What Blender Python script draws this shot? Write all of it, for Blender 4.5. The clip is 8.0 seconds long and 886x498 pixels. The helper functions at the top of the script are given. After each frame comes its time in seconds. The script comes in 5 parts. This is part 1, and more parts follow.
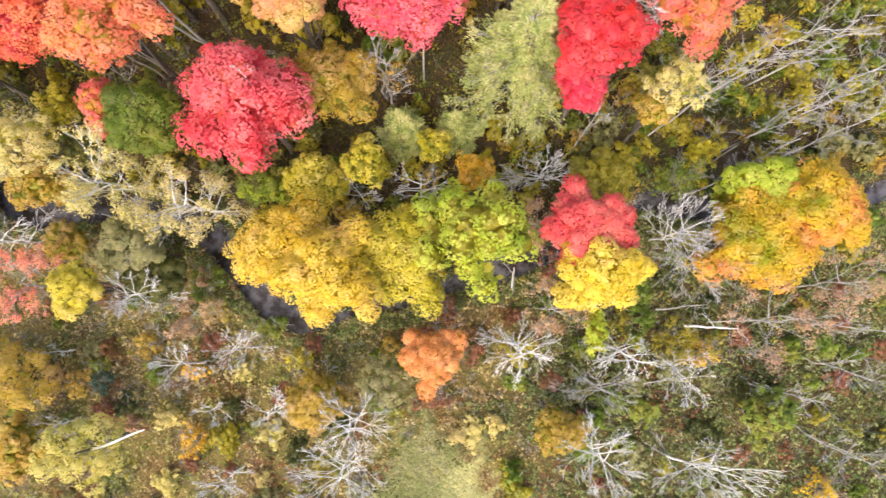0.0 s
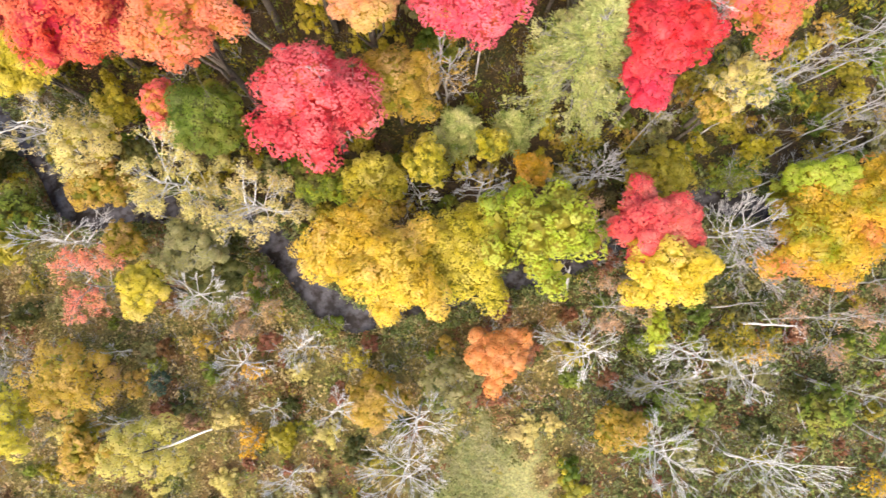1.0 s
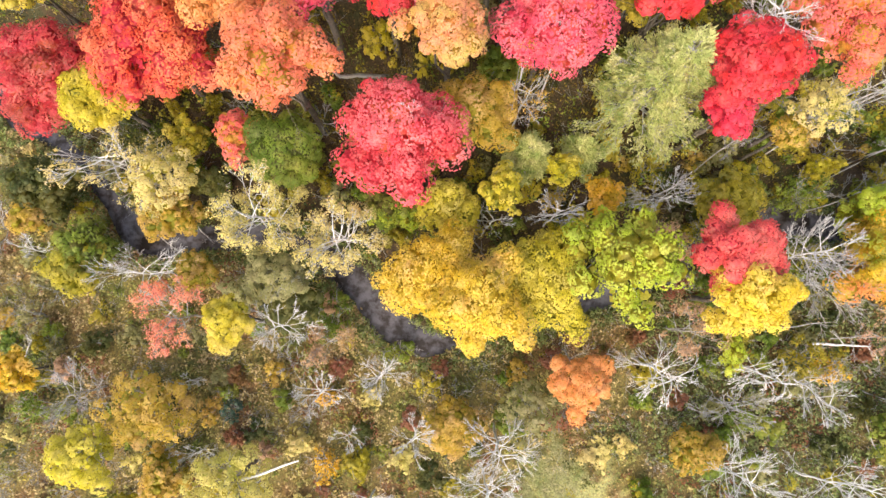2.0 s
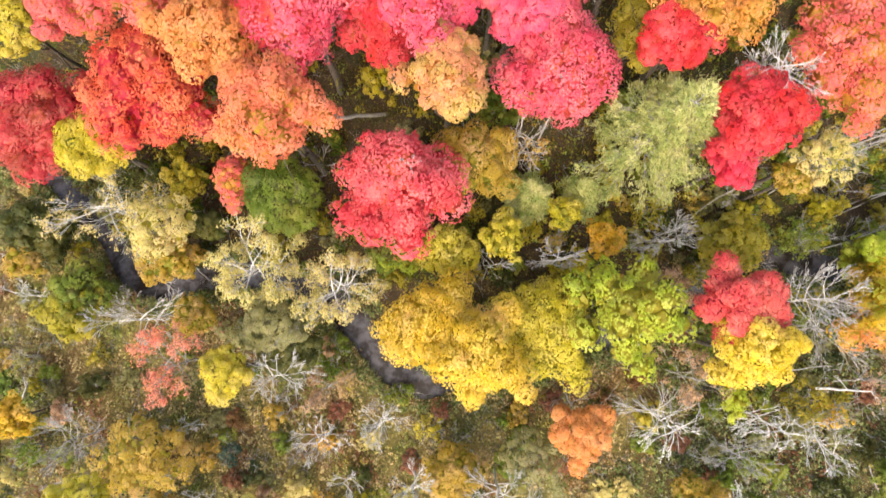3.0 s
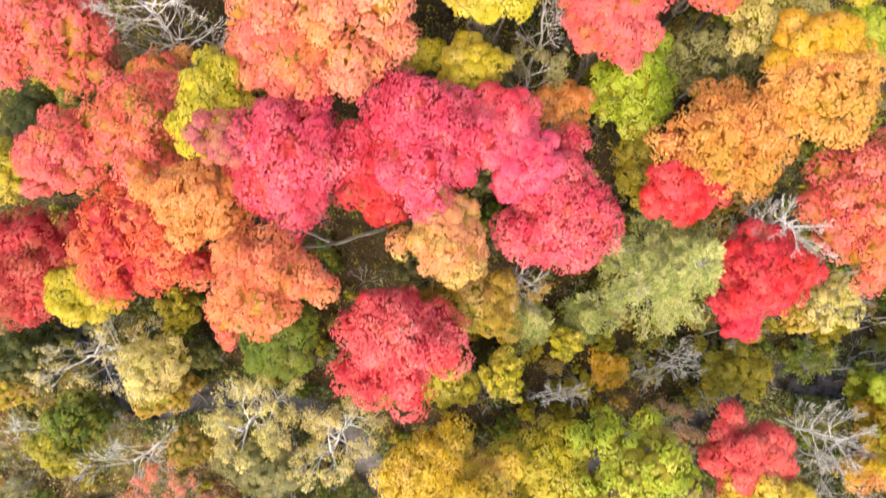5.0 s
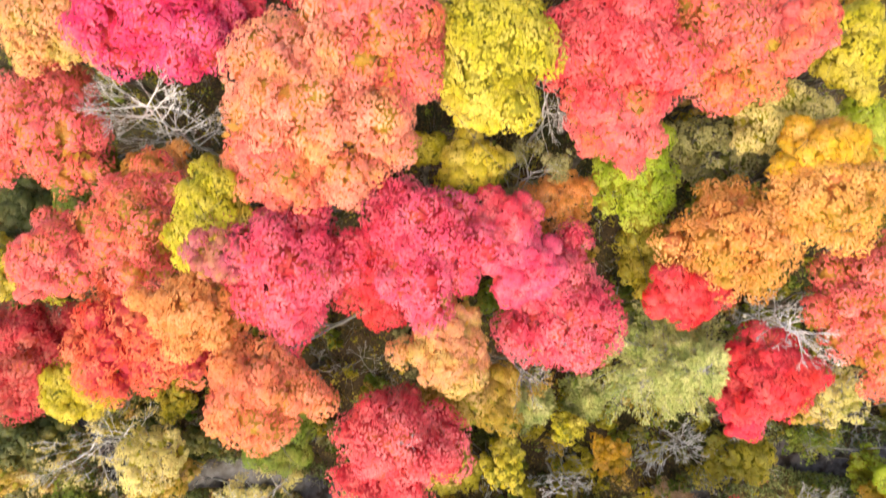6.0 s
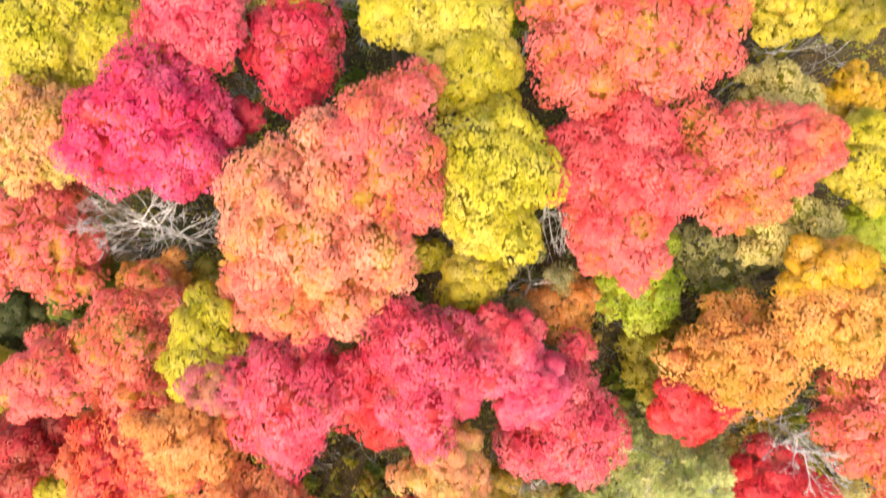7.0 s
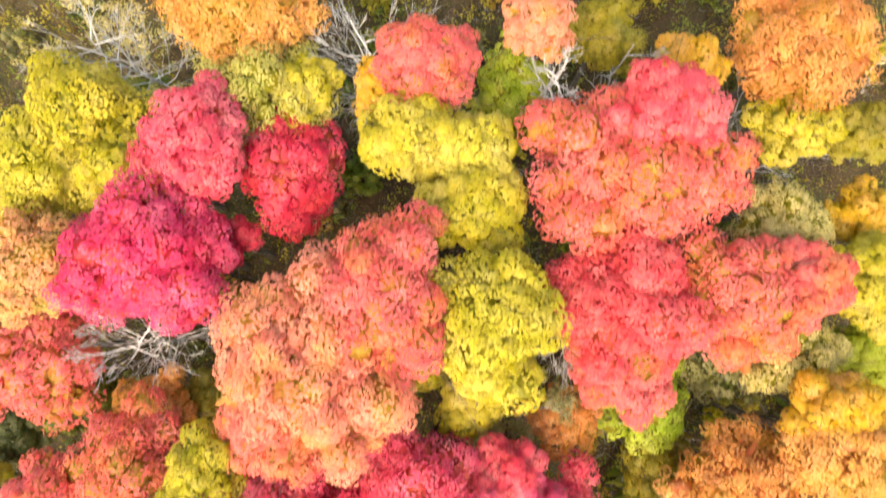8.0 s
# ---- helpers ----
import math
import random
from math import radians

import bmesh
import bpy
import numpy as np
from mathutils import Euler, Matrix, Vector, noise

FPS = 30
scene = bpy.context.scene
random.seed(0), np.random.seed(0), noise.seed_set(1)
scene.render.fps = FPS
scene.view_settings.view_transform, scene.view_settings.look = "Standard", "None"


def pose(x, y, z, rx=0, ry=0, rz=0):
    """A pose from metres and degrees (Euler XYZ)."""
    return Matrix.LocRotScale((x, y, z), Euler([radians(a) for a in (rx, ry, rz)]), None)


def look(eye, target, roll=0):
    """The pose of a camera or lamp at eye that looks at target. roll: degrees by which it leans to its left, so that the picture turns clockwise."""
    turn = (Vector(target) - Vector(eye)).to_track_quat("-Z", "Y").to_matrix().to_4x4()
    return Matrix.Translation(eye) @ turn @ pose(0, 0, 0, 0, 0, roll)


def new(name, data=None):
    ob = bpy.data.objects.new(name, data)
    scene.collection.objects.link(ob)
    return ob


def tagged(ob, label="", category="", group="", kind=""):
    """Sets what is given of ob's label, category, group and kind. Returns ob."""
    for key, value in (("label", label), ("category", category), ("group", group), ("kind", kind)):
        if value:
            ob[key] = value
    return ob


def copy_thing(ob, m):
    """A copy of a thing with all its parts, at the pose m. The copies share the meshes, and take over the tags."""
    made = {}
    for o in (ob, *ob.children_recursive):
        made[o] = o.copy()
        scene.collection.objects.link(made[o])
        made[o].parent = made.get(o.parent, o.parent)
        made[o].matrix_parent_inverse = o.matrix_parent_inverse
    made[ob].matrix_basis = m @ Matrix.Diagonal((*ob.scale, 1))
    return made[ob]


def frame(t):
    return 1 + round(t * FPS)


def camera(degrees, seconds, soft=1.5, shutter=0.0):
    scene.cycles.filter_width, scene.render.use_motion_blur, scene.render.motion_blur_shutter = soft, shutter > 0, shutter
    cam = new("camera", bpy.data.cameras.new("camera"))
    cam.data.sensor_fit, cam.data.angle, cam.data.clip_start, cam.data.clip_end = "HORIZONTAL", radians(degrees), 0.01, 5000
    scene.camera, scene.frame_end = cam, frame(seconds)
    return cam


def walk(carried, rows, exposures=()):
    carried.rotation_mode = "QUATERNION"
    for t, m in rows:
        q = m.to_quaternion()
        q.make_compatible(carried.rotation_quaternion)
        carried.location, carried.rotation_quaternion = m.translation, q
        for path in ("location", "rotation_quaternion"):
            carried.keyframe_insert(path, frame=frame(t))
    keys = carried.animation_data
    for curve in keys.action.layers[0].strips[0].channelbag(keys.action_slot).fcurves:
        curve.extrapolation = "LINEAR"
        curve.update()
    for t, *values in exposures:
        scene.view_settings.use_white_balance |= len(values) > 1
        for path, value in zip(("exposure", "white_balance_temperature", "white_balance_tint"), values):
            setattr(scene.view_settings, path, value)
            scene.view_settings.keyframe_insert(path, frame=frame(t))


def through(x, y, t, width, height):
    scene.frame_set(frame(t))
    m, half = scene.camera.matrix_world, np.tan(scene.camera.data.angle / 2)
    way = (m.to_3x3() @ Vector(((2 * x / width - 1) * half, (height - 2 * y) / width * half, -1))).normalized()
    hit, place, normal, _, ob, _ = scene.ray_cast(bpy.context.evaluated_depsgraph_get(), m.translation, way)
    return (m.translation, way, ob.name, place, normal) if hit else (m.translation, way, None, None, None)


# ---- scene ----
cam = camera(71.1, 8.0, soft=1.5, shutter=0.7)
SKY, SUN = 0.135, 0.6
ROWS = [
    (0.0, 0.37, -0.66, 57.62, 5.74, 0.42, 0.05),
    (0.5, -2.06, -0.61, 57.73, 5.62, 0.4, -0.13),
    (1.0, -4.71, -0.61, 57.82, 5.58, 0.38, -0.21),
    (1.5, -7.61, -0.56, 57.95, 5.48, 0.34, -0.39),
    (1.7, -8.78, -0.565, 58.03, 5.48, 0.35, -0.46),
    (1.8, -9.37, -0.57, 58.07, 5.48, 0.35, -0.49),
    (1.9, -11.14, 1.63, 58.26, 5.36, 0.25, -0.96),
    (2.0, -11.19, 1.94, 58.28, 5.29, 0.22, -1.02),
    (2.2, -11.19, 2.57, 58.27, 5.28, 0.22, -1.02),
    (3.3, -11.08, 7.07, 58.16, 5.27, 0.22, -1.05),
    (3.5, -11.055, 8.05, 58.15, 5.25, 0.22, -1.07),
    (4.0, -11.03, 10.88, 58.21, 5.12, 0.19, -1.18),
    (4.5, -10.98, 13.86, 58.25, 5.1, 0.18, -1.16),
    (4.7, -10.96, 15.07, 58.27, 5.08, 0.16, -1.18),
    (5.8, -10.94, 22.86, 58.31, 4.78, 0.0, -1.33),
    (6.0, -10.935, 24.31, 58.31, 4.74, -0.03, -1.35),
    (6.5, -10.89, 28.16, 58.28, 4.68, -0.07, -1.42),
    (7.0, -10.81, 32.13, 58.26, 4.68, -0.06, -1.62),
    (7.5, -10.68, 36.34, 58.29, 4.55, 0.0, -1.72),
    (8.0, -10.52, 40.78, 58.32, 4.25, 0.07, -1.35),
]
walk(cam, [(t, pose(x, y, z, rx, ry, rz)) for t, x, y, z, rx, ry, rz in ROWS], [(0.0, 1.74, 7900, 11), (3.5, 1.73, 8450, 9), (5.0, 1.79, 8600, 9), (6.5, 1.88, 9000, 9), (8.0, 2.01, 9600, 7)])

# ---------------------------------------------------------------- light
world = bpy.data.worlds.new("overcast_sky")
scene.world = world
world.use_nodes = True
_sky = world.node_tree.nodes.new("ShaderNodeTexSky")
_sky.sky_type, _sky.sun_disc = "NISHITA", False
_sky.sun_elevation, _sky.sun_rotation = radians(52), radians(200)
_sky.air_density, _sky.dust_density, _sky.ozone_density = 1.0, 4.0, 1.0
_bg = world.node_tree.nodes["Background"]
_bg.inputs["Strength"].default_value = SKY
world.node_tree.links.new(_sky.outputs["Color"], _bg.inputs["Color"])
_sun = new("sun", bpy.data.lights.new("sun", "SUN"))
_sun.data.energy, _sun.data.angle, _sun.data.color = SUN, radians(40), (1.0, 0.96, 0.90)
_sun.matrix_world = look((0, 0, 100), (0 + 21 * 1.0, 58, 0))


# ---------------------------------------------------------------- materials
def node_mat(name):
    mat = bpy.data.materials.new(name)
    mat.use_nodes = True
    mat.node_tree.nodes.clear()
    return mat, mat.node_tree.nodes, mat.node_tree.links


def ramp(nodes, stops):
    r = nodes.new("ShaderNodeValToRGB")
    el = r.color_ramp.elements
    while len(el) < len(stops):
        el.new(0.5)
    for e, (pos, col) in zip(el, stops):
        e.position, e.color = pos, (*col, 1)
    return r


def mix_rgb(nodes, links, kind, fac, a, b):
    m = nodes.new("ShaderNodeMix")
    m.data_type, m.blend_type = "RGBA", kind
    for socket, value in ((m.inputs["Factor"], fac), (m.inputs["A"], a), (m.inputs["B"], b)):
        if isinstance(value, (float, int)):
            socket.default_value = value
        elif isinstance(value, tuple):
            socket.default_value = (*value, 1)
        else:
            links.new(value, socket)
    return m.outputs["Result"]


def noise_tex(nodes, links, scale, detail=3.0, rough=0.55):
    co = nodes.new("ShaderNodeNewGeometry")
    n = nodes.new("ShaderNodeTexNoise")
    n.inputs["Scale"].default_value, n.inputs["Detail"].default_value, n.inputs["Roughness"].default_value = scale, detail, rough
    links.new(co.outputs["Position"], n.inputs["Vector"])
    return n.outputs["Fac"]


def leaf_mat(name, cols, patch=0.30, jitter=0.09, through=0.5, pale=0.28, fleck=1.0):
    """Leaves: patches of two or three colours a few metres wide, paler tufts about a metre wide, each leaf a little lighter or darker, light coming through."""
    mat, nodes, links = node_mat(name)
    k = len(cols)
    r = ramp(nodes, [(0.36 + 0.28 * i / max(1, k - 1), c) for i, c in enumerate(cols)])
    links.new(noise_tex(nodes, links, patch, 4.0, 0.62), r.inputs["Fac"])
    tuft = ramp(nodes, [(0.45, (0, 0, 0)), (0.70, (pale, pale, pale))])
    links.new(noise_tex(nodes, links, fleck, 3.0, 0.6), tuft.inputs["Fac"])
    base = mix_rgb(nodes, links, "SCREEN", 1.0, r.outputs["Color"], mix_rgb(nodes, links, "MULTIPLY", 1.0, tuft.outputs["Color"], (1.0, 0.54, 0.42)))
    grain = ramp(nodes, [(0.30, (0.66, 0.66, 0.66)), (0.52, (1, 1, 1)), (0.74, (1.22, 1.22, 1.22))])
    links.new(noise_tex(nodes, links, 7.5, 3.0, 0.7), grain.inputs["Fac"])
    base = mix_rgb(nodes, links, "MULTIPLY", 1.0, base, grain.outputs["Color"])
    geo = nodes.new("ShaderNodeNewGeometry")
    own = nodes.new("ShaderNodeObjectInfo")
    hsv = nodes.new("ShaderNodeHueSaturation")
    for source, socket, low, high in ((geo.outputs["Random Per Island"], "Value", 1 - jitter, 1 + jitter), (own.outputs["Random"], "Hue", 0.493, 0.507)):
        mr = nodes.new("ShaderNodeMapRange")
        mr.inputs["To Min"].default_value, mr.inputs["To Max"].default_value = low, high
        links.new(source, mr.inputs["Value"])
        links.new(mr.outputs["Result"], hsv.inputs[socket])
    links.new(base, hsv.inputs["Color"])
    d = nodes.new("ShaderNodeBsdfPrincipled")
    d.inputs["Roughness"].default_value = 0.5
    d.inputs["Specular IOR Level"].default_value = 0.45
    t = nodes.new("ShaderNodeBsdfTranslucent")
    links.new(hsv.outputs["Color"], d.inputs["Base Color"])
    links.new(hsv.outputs["Color"], t.inputs["Color"])
    m = nodes.new("ShaderNodeMixShader")
    m.inputs["Fac"].default_value = through
    links.new(d.outputs[0], m.inputs[1])
    links.new(t.outputs[0], m.inputs[2])
    out = nodes.new("ShaderNodeOutputMaterial")
    links.new(m.outputs[0], out.inputs["Surface"])
    return mat


def herb_mat(name, cols, scale=1.1, low=0.55, high=1.5):
    """Mixed low herbs: every tuft another colour."""
    mat, nodes, links = node_mat(name)
    k = len(cols)
    r = ramp(nodes, [(0.30 + 0.40 * i / (k - 1), c) for i, c in enumerate(cols)])
    links.new(noise_tex(nodes, links, scale, 5.0, 0.8), r.inputs["Fac"])
    geo = nodes.new("ShaderNodeNewGeometry")
    mr = nodes.new("ShaderNodeMapRange")
    mr.inputs["To Min"].default_value, mr.inputs["To Max"].default_value = low, high
    links.new(geo.outputs["Random Per Island"], mr.inputs["Value"])
    hsv = nodes.new("ShaderNodeHueSaturation")
    links.new(mr.outputs["Result"], hsv.inputs["Value"])
    links.new(r.outputs["Color"], hsv.inputs["Color"])
    d = nodes.new("ShaderNodeBsdfPrincipled")
    d.inputs["Roughness"].default_value = 0.7
    d.inputs["Specular IOR Level"].default_value = 0.3
    links.new(hsv.outputs["Color"], d.inputs["Base Color"])
    t = nodes.new("ShaderNodeBsdfTranslucent")
    links.new(hsv.outputs["Color"], t.inputs["Color"])
    m = nodes.new("ShaderNodeMixShader")
    m.inputs["Fac"].default_value = 0.3
    links.new(d.outputs[0], m.inputs[1])
    links.new(t.outputs[0], m.inputs[2])
    out = nodes.new("ShaderNodeOutputMaterial")
    links.new(m.outputs[0], out.inputs["Surface"])
    return mat


def bark_mat(name, a, b, scale=3.0):
    mat, nodes, links = node_mat(name)
    n = noise_tex(nodes, links, scale, 5.0, 0.65)
    r = ramp(nodes, [(0.35, a), (0.65, b)])
    links.new(n, r.inputs["Fac"])
    d = nodes.new("ShaderNodeBsdfPrincipled")
    d.inputs["Roughness"].default_value = 0.85
    links.new(r.outputs["Color"], d.inputs["Base Color"])
    bump = nodes.new("ShaderNodeBump")
    bump.inputs["Strength"].default_value, bump.inputs["Distance"].default_value = 0.5, 0.03
    links.new(noise_tex(nodes, links, scale * 6, 4.0), bump.inputs["Height"])
    links.new(bump.outputs[0], d.inputs["Normal"])
    out = nodes.new("ShaderNodeOutputMaterial")
    links.new(d.outputs[0], out.inputs["Surface"])
    return mat


def ground_mat():
    """Soil under leaf litter, moss and trodden grass: patches some metres wide, speckled with fallen leaves."""
    mat, nodes, links = node_mat("ground_litter")
    big = noise_tex(nodes, links, 0.16, 5.0, 0.6)
    r1 = ramp(nodes, [(0.36, (0.050, 0.034, 0.020)), (0.47, (0.085, 0.058, 0.034)), (0.58, (0.050, 0.056, 0.020)), (0.68, (0.11, 0.062, 0.040))])
    links.new(big, r1.inputs["Fac"])
    r3 = ramp(nodes, [(0.36, (0.085, 0.105, 0.03)), (0.46, (0.17, 0.15, 0.055)), (0.54, (0.20, 0.16, 0.06)), (0.64, (0.16, 0.09, 0.048))])
    links.new(big, r3.inputs["Fac"])
    zone = nodes.new("ShaderNodeAttribute")
    zone.attribute_name = "meadow"
    soil = mix_rgb(nodes, links, "MIX", zone.outputs["Fac"], r1.outputs["Color"], r3.outputs["Color"])
    dry = nodes.new("ShaderNodeAttribute")
    dry.attribute_name = "dry_grass"
    soil = mix_rgb(nodes, links, "MIX", dry.outputs["Fac"], soil, (0.31, 0.32, 0.15))
    fine = noise_tex(nodes, links, 5.0, 6.0, 0.75)
    r2 = ramp(nodes, [(0.35, (0.25, 0.22, 0.2)), (0.5, (0.85, 0.85, 0.8)), (0.70, (1.5, 1.4, 1.1))])
    links.new(fine, r2.inputs["Fac"])
    col = mix_rgb(nodes, links, "MULTIPLY", 1.0, soil, r2.outputs["Color"])
    cell = nodes.new("ShaderNodeTexVoronoi")
    cell.inputs["Scale"].default_value = 3.6
    place = nodes.new("ShaderNodeNewGeometry")
    links.new(place.outputs["Position"], cell.inputs["Vector"])
    lying = ramp(nodes, [(0.16, (1, 1, 1)), (0.24, (0, 0, 0))])
    links.new(cell.outputs["Distance"], lying.inputs["Fac"])
    tint = ramp(nodes, [(0.0, (0.30, 0.20, 0.05)), (0.4, (0.17, 0.09, 0.05)), (0.7, (0.36, 0.30, 0.07)), (1.0, (0.24, 0.10, 0.06))])
    sep = nodes.new("ShaderNodeSeparateColor")
    links.new(cell.outputs["Color"], sep.inputs["Color"])
    links.new(sep.outputs["Red"], tint.inputs["Fac"])
    col = mix_rgb(nodes, links, "MIX", lying.outputs["Color"], col, tint.outputs["Color"])
    d = nodes.new("ShaderNodeBsdfPrincipled")
    d.inputs["Roughness"].default_value = 0.95
    links.new(col, d.inputs["Base Color"])
    bump = nodes.new("ShaderNodeBump")
    bump.inputs["Strength"].default_value, bump.inputs["Distance"].default_value = 0.8, 0.15
    links.new(noise_tex(nodes, links, 3.0, 6.0, 0.7), bump.inputs["Height"])
    links.new(bump.outputs[0], d.inputs["Normal"])
    out = nodes.new("ShaderNodeOutputMaterial")
    links.new(d.outputs[0], out.inputs["Surface"])
    return mat


def water_mat():
    """Dark brown shallow stream water, rippled, mirroring the grey sky, with more sky reflection painted in."""
    mat, nodes, links = node_mat("stream_water")
    n = noise_tex(nodes, links, 0.9, 4.0, 0.6)
    # blue-grey patches put reflected sky into the base colour
    r = ramp(nodes, [(0.40, (0.028, 0.023, 0.022)), (0.60, (0.105, 0.105, 0.128))])
    links.new(n, r.inputs["Fac"])
    d = nodes.new("ShaderNodeBsdfPrincipled")
    d.inputs["Roughness"].default_value = 0.12
    d.inputs["IOR"].default_value = 1.33
    links.new(r.outputs["Color"], d.inputs["Base Color"])
    bump = nodes.new("ShaderNodeBump")
    bump.inputs["Strength"].default_value, bump.inputs["Distance"].default_value = 0.35, 0.05
    links.new(noise_tex(nodes, links, 2.5, 3.0), bump.inputs["Height"])
    links.new(bump.outputs[0], d.inputs["Normal"])
    out = nodes.new("ShaderNodeOutputMaterial")
    links.new(d.outputs[0], out.inputs["Surface"])
    return mat


BARK = bark_mat("grey_brown_bark", (0.07, 0.06, 0.055), (0.19, 0.17, 0.155))
DEADWOOD = bark_mat("weathered_silver_wood", (0.44, 0.46, 0.49), (0.66, 0.69, 0.73))
TWIGWOOD = bark_mat("grey_bare_wood", (0.28, 0.285, 0.30), (0.45, 0.46, 0.48))
GROUND, WATER = ground_mat(), water_mat()

# leaf colours, two or three patches each
LEAVES = {
    "raspberry": leaf_mat("raspberry_leaves", [(0.82, 0.07, 0.12), (0.87, 0.12, 0.19), (0.87, 0.20, 0.26)], pale=0.30),
    "magenta": leaf_mat("magenta_leaves", [(0.84, 0.075, 0.18), (0.88, 0.125, 0.27), (0.88, 0.20, 0.34)], pale=0.28),
    "fuchsia": leaf_mat("fuchsia_leaves", [(0.80, 0.04, 0.19), (0.86, 0.075, 0.27), (0.86, 0.14, 0.34)], pale=0.24),
    "mauve": leaf_mat("mauve_leaves", [(0.46, 0.18, 0.10), (0.58, 0.12, 0.19), (0.50, 0.20, 0.18)]),
    "crimson": leaf_mat("crimson_leaves", [(0.52, 0.03, 0.04), (0.64, 0.06, 0.09), (0.46, 0.07, 0.06)]),
    "red": leaf_mat("scarlet_leaves", [(0.72, 0.03, 0.05), (0.82, 0.055, 0.12), (0.82, 0.11, 0.18)], pale=0.18),
    "coralred": leaf_mat("coral_red_leaves", [(0.74, 0.09, 0.08), (0.82, 0.14, 0.13), (0.80, 0.20, 0.17)], pale=0.34),
    "coral": leaf_mat("coral_leaves", [(0.82, 0.27, 0.13), (0.85, 0.165, 0.165), (0.86, 0.235, 0.235)], pale=0.26),
    "redorange": leaf_mat("red_orange_leaves", [(0.74, 0.07, 0.05), (0.84, 0.19, 0.10), (0.85, 0.28, 0.14)], pale=0.24),
    "orange": leaf_mat("orange_leaves", [(0.66, 0.36, 0.06), (0.80, 0.37, 0.12), (0.80, 0.45, 0.13)]),
    "apricot": leaf_mat("apricot_leaves", [(0.78, 0.32, 0.10), (0.82, 0.41, 0.15)]),
    "tangerine": leaf_mat("tangerine_leaves", [(0.82, 0.25, 0.11), (0.86, 0.31, 0.17), (0.84, 0.38, 0.13)], pale=0.24),
    "salmon": leaf_mat("salmon_leaves", [(0.86, 0.44, 0.19), (0.88, 0.32, 0.23), (0.88, 0.42, 0.28)], pale=0.30),
    "peach": leaf_mat("peach_leaves", [(0.62, 0.50, 0.13), (0.78, 0.36, 0.19), (0.66, 0.50, 0.15)], pale=0.30),
    "gold": leaf_mat("golden_leaves", [(0.62, 0.40, 0.02), (0.76, 0.50, 0.04), (0.74, 0.43, 0.08)]),
    "bright": leaf_mat("bright_yellow_leaves", [(0.70, 0.50, 0.04), (0.79, 0.62, 0.08), (0.80, 0.58, 0.16)]),
    "harlequin": leaf_mat("green_yellow_coral_leaves", [(0.34, 0.38, 0.02), (0.72, 0.50, 0.04), (0.74, 0.30, 0.10)], 0.22),
    "yellow": leaf_mat("yellow_leaves", [(0.52, 0.48, 0.035), (0.64, 0.56, 0.06), (0.66, 0.58, 0.13)], pale=0.18),
    "ochre": leaf_mat("ochre_leaves", [(0.40, 0.28, 0.03), (0.54, 0.38, 0.06), (0.52, 0.35, 0.12)]),
    "olive": leaf_mat("olive_leaves", [(0.26, 0.24, 0.025), (0.46, 0.40, 0.04), (0.30, 0.31, 0.05)], pale=0.12),
    "lime": leaf_mat("lime_leaves", [(0.28, 0.40, 0.03), (0.44, 0.54, 0.05), (0.53, 0.59, 0.09)], pale=0.16),
    "green": leaf_mat("green_leaves", [(0.11, 0.19, 0.022), (0.21, 0.31, 0.04), (0.32, 0.34, 0.06)], pale=0.07),
    "darkgreen": leaf_mat("dark_green_leaves", [(0.045, 0.075, 0.018), (0.09, 0.115, 0.03), (0.16, 0.16, 0.04)], pale=0.03),
    "greygreen": leaf_mat("grey_green_leaves", [(0.22, 0.23, 0.09), (0.34, 0.34, 0.15), (0.27, 0.27, 0.13)], pale=0.10),
    "palegreen": leaf_mat("pale_green_needles", [(0.28, 0.38, 0.12), (0.50, 0.56, 0.22), (0.66, 0.66, 0.34)], 0.7, pale=0.12),
    "bluegreen": leaf_mat("blue_green_needles", [(0.05, 0.12, 0.09), (0.10, 0.18, 0.14)], pale=0.04),
    "straw": leaf_mat("straw_yellow_leaves", [(0.46, 0.46, 0.10), (0.60, 0.57, 0.18), (0.56, 0.50, 0.14)], pale=0.14),
    "sand": leaf_mat("sandy_leaves", [(0.57, 0.51, 0.16), (0.71, 0.63, 0.27), (0.60, 0.50, 0.23)], pale=0.12),
    "pinksand": leaf_mat("pinkish_sand_leaves", [(0.44, 0.28, 0.17), (0.58, 0.39, 0.27), (0.50, 0.34, 0.16)], pale=0.10),
    "rust": leaf_mat("rust_leaves", [(0.22, 0.09, 0.05), (0.34, 0.14, 0.085), (0.26, 0.15, 0.06)], pale=0.05),
    "meadow": herb_mat("meadow_herbs", [(0.07, 0.12, 0.02), (0.17, 0.22, 0.05), (0.28, 0.29, 0.10), (0.36, 0.29, 0.13), (0.44, 0.36, 0.21), (0.30, 0.16, 0.09), (0.22, 0.26, 0.07)], 0.32),
    "litter": herb_mat("woodland_herbs", [(0.025, 0.032, 0.010), (0.06, 0.075, 0.015), (0.12, 0.08, 0.028), (0.27, 0.22, 0.035), (0.07, 0.04, 0.022)]),
    "bank": herb_mat("bank_herbs", [(0.06, 0.11, 0.03), (0.14, 0.20, 0.06), (0.22, 0.25, 0.11), (0.33, 0.30, 0.17)]),
    "grass": herb_mat("pale_dry_grass", [(0.20, 0.27, 0.08), (0.30, 0.34, 0.15), (0.40, 0.39, 0.22), (0.46, 0.42, 0.27)], 0.45, 0.8, 1.15),
}

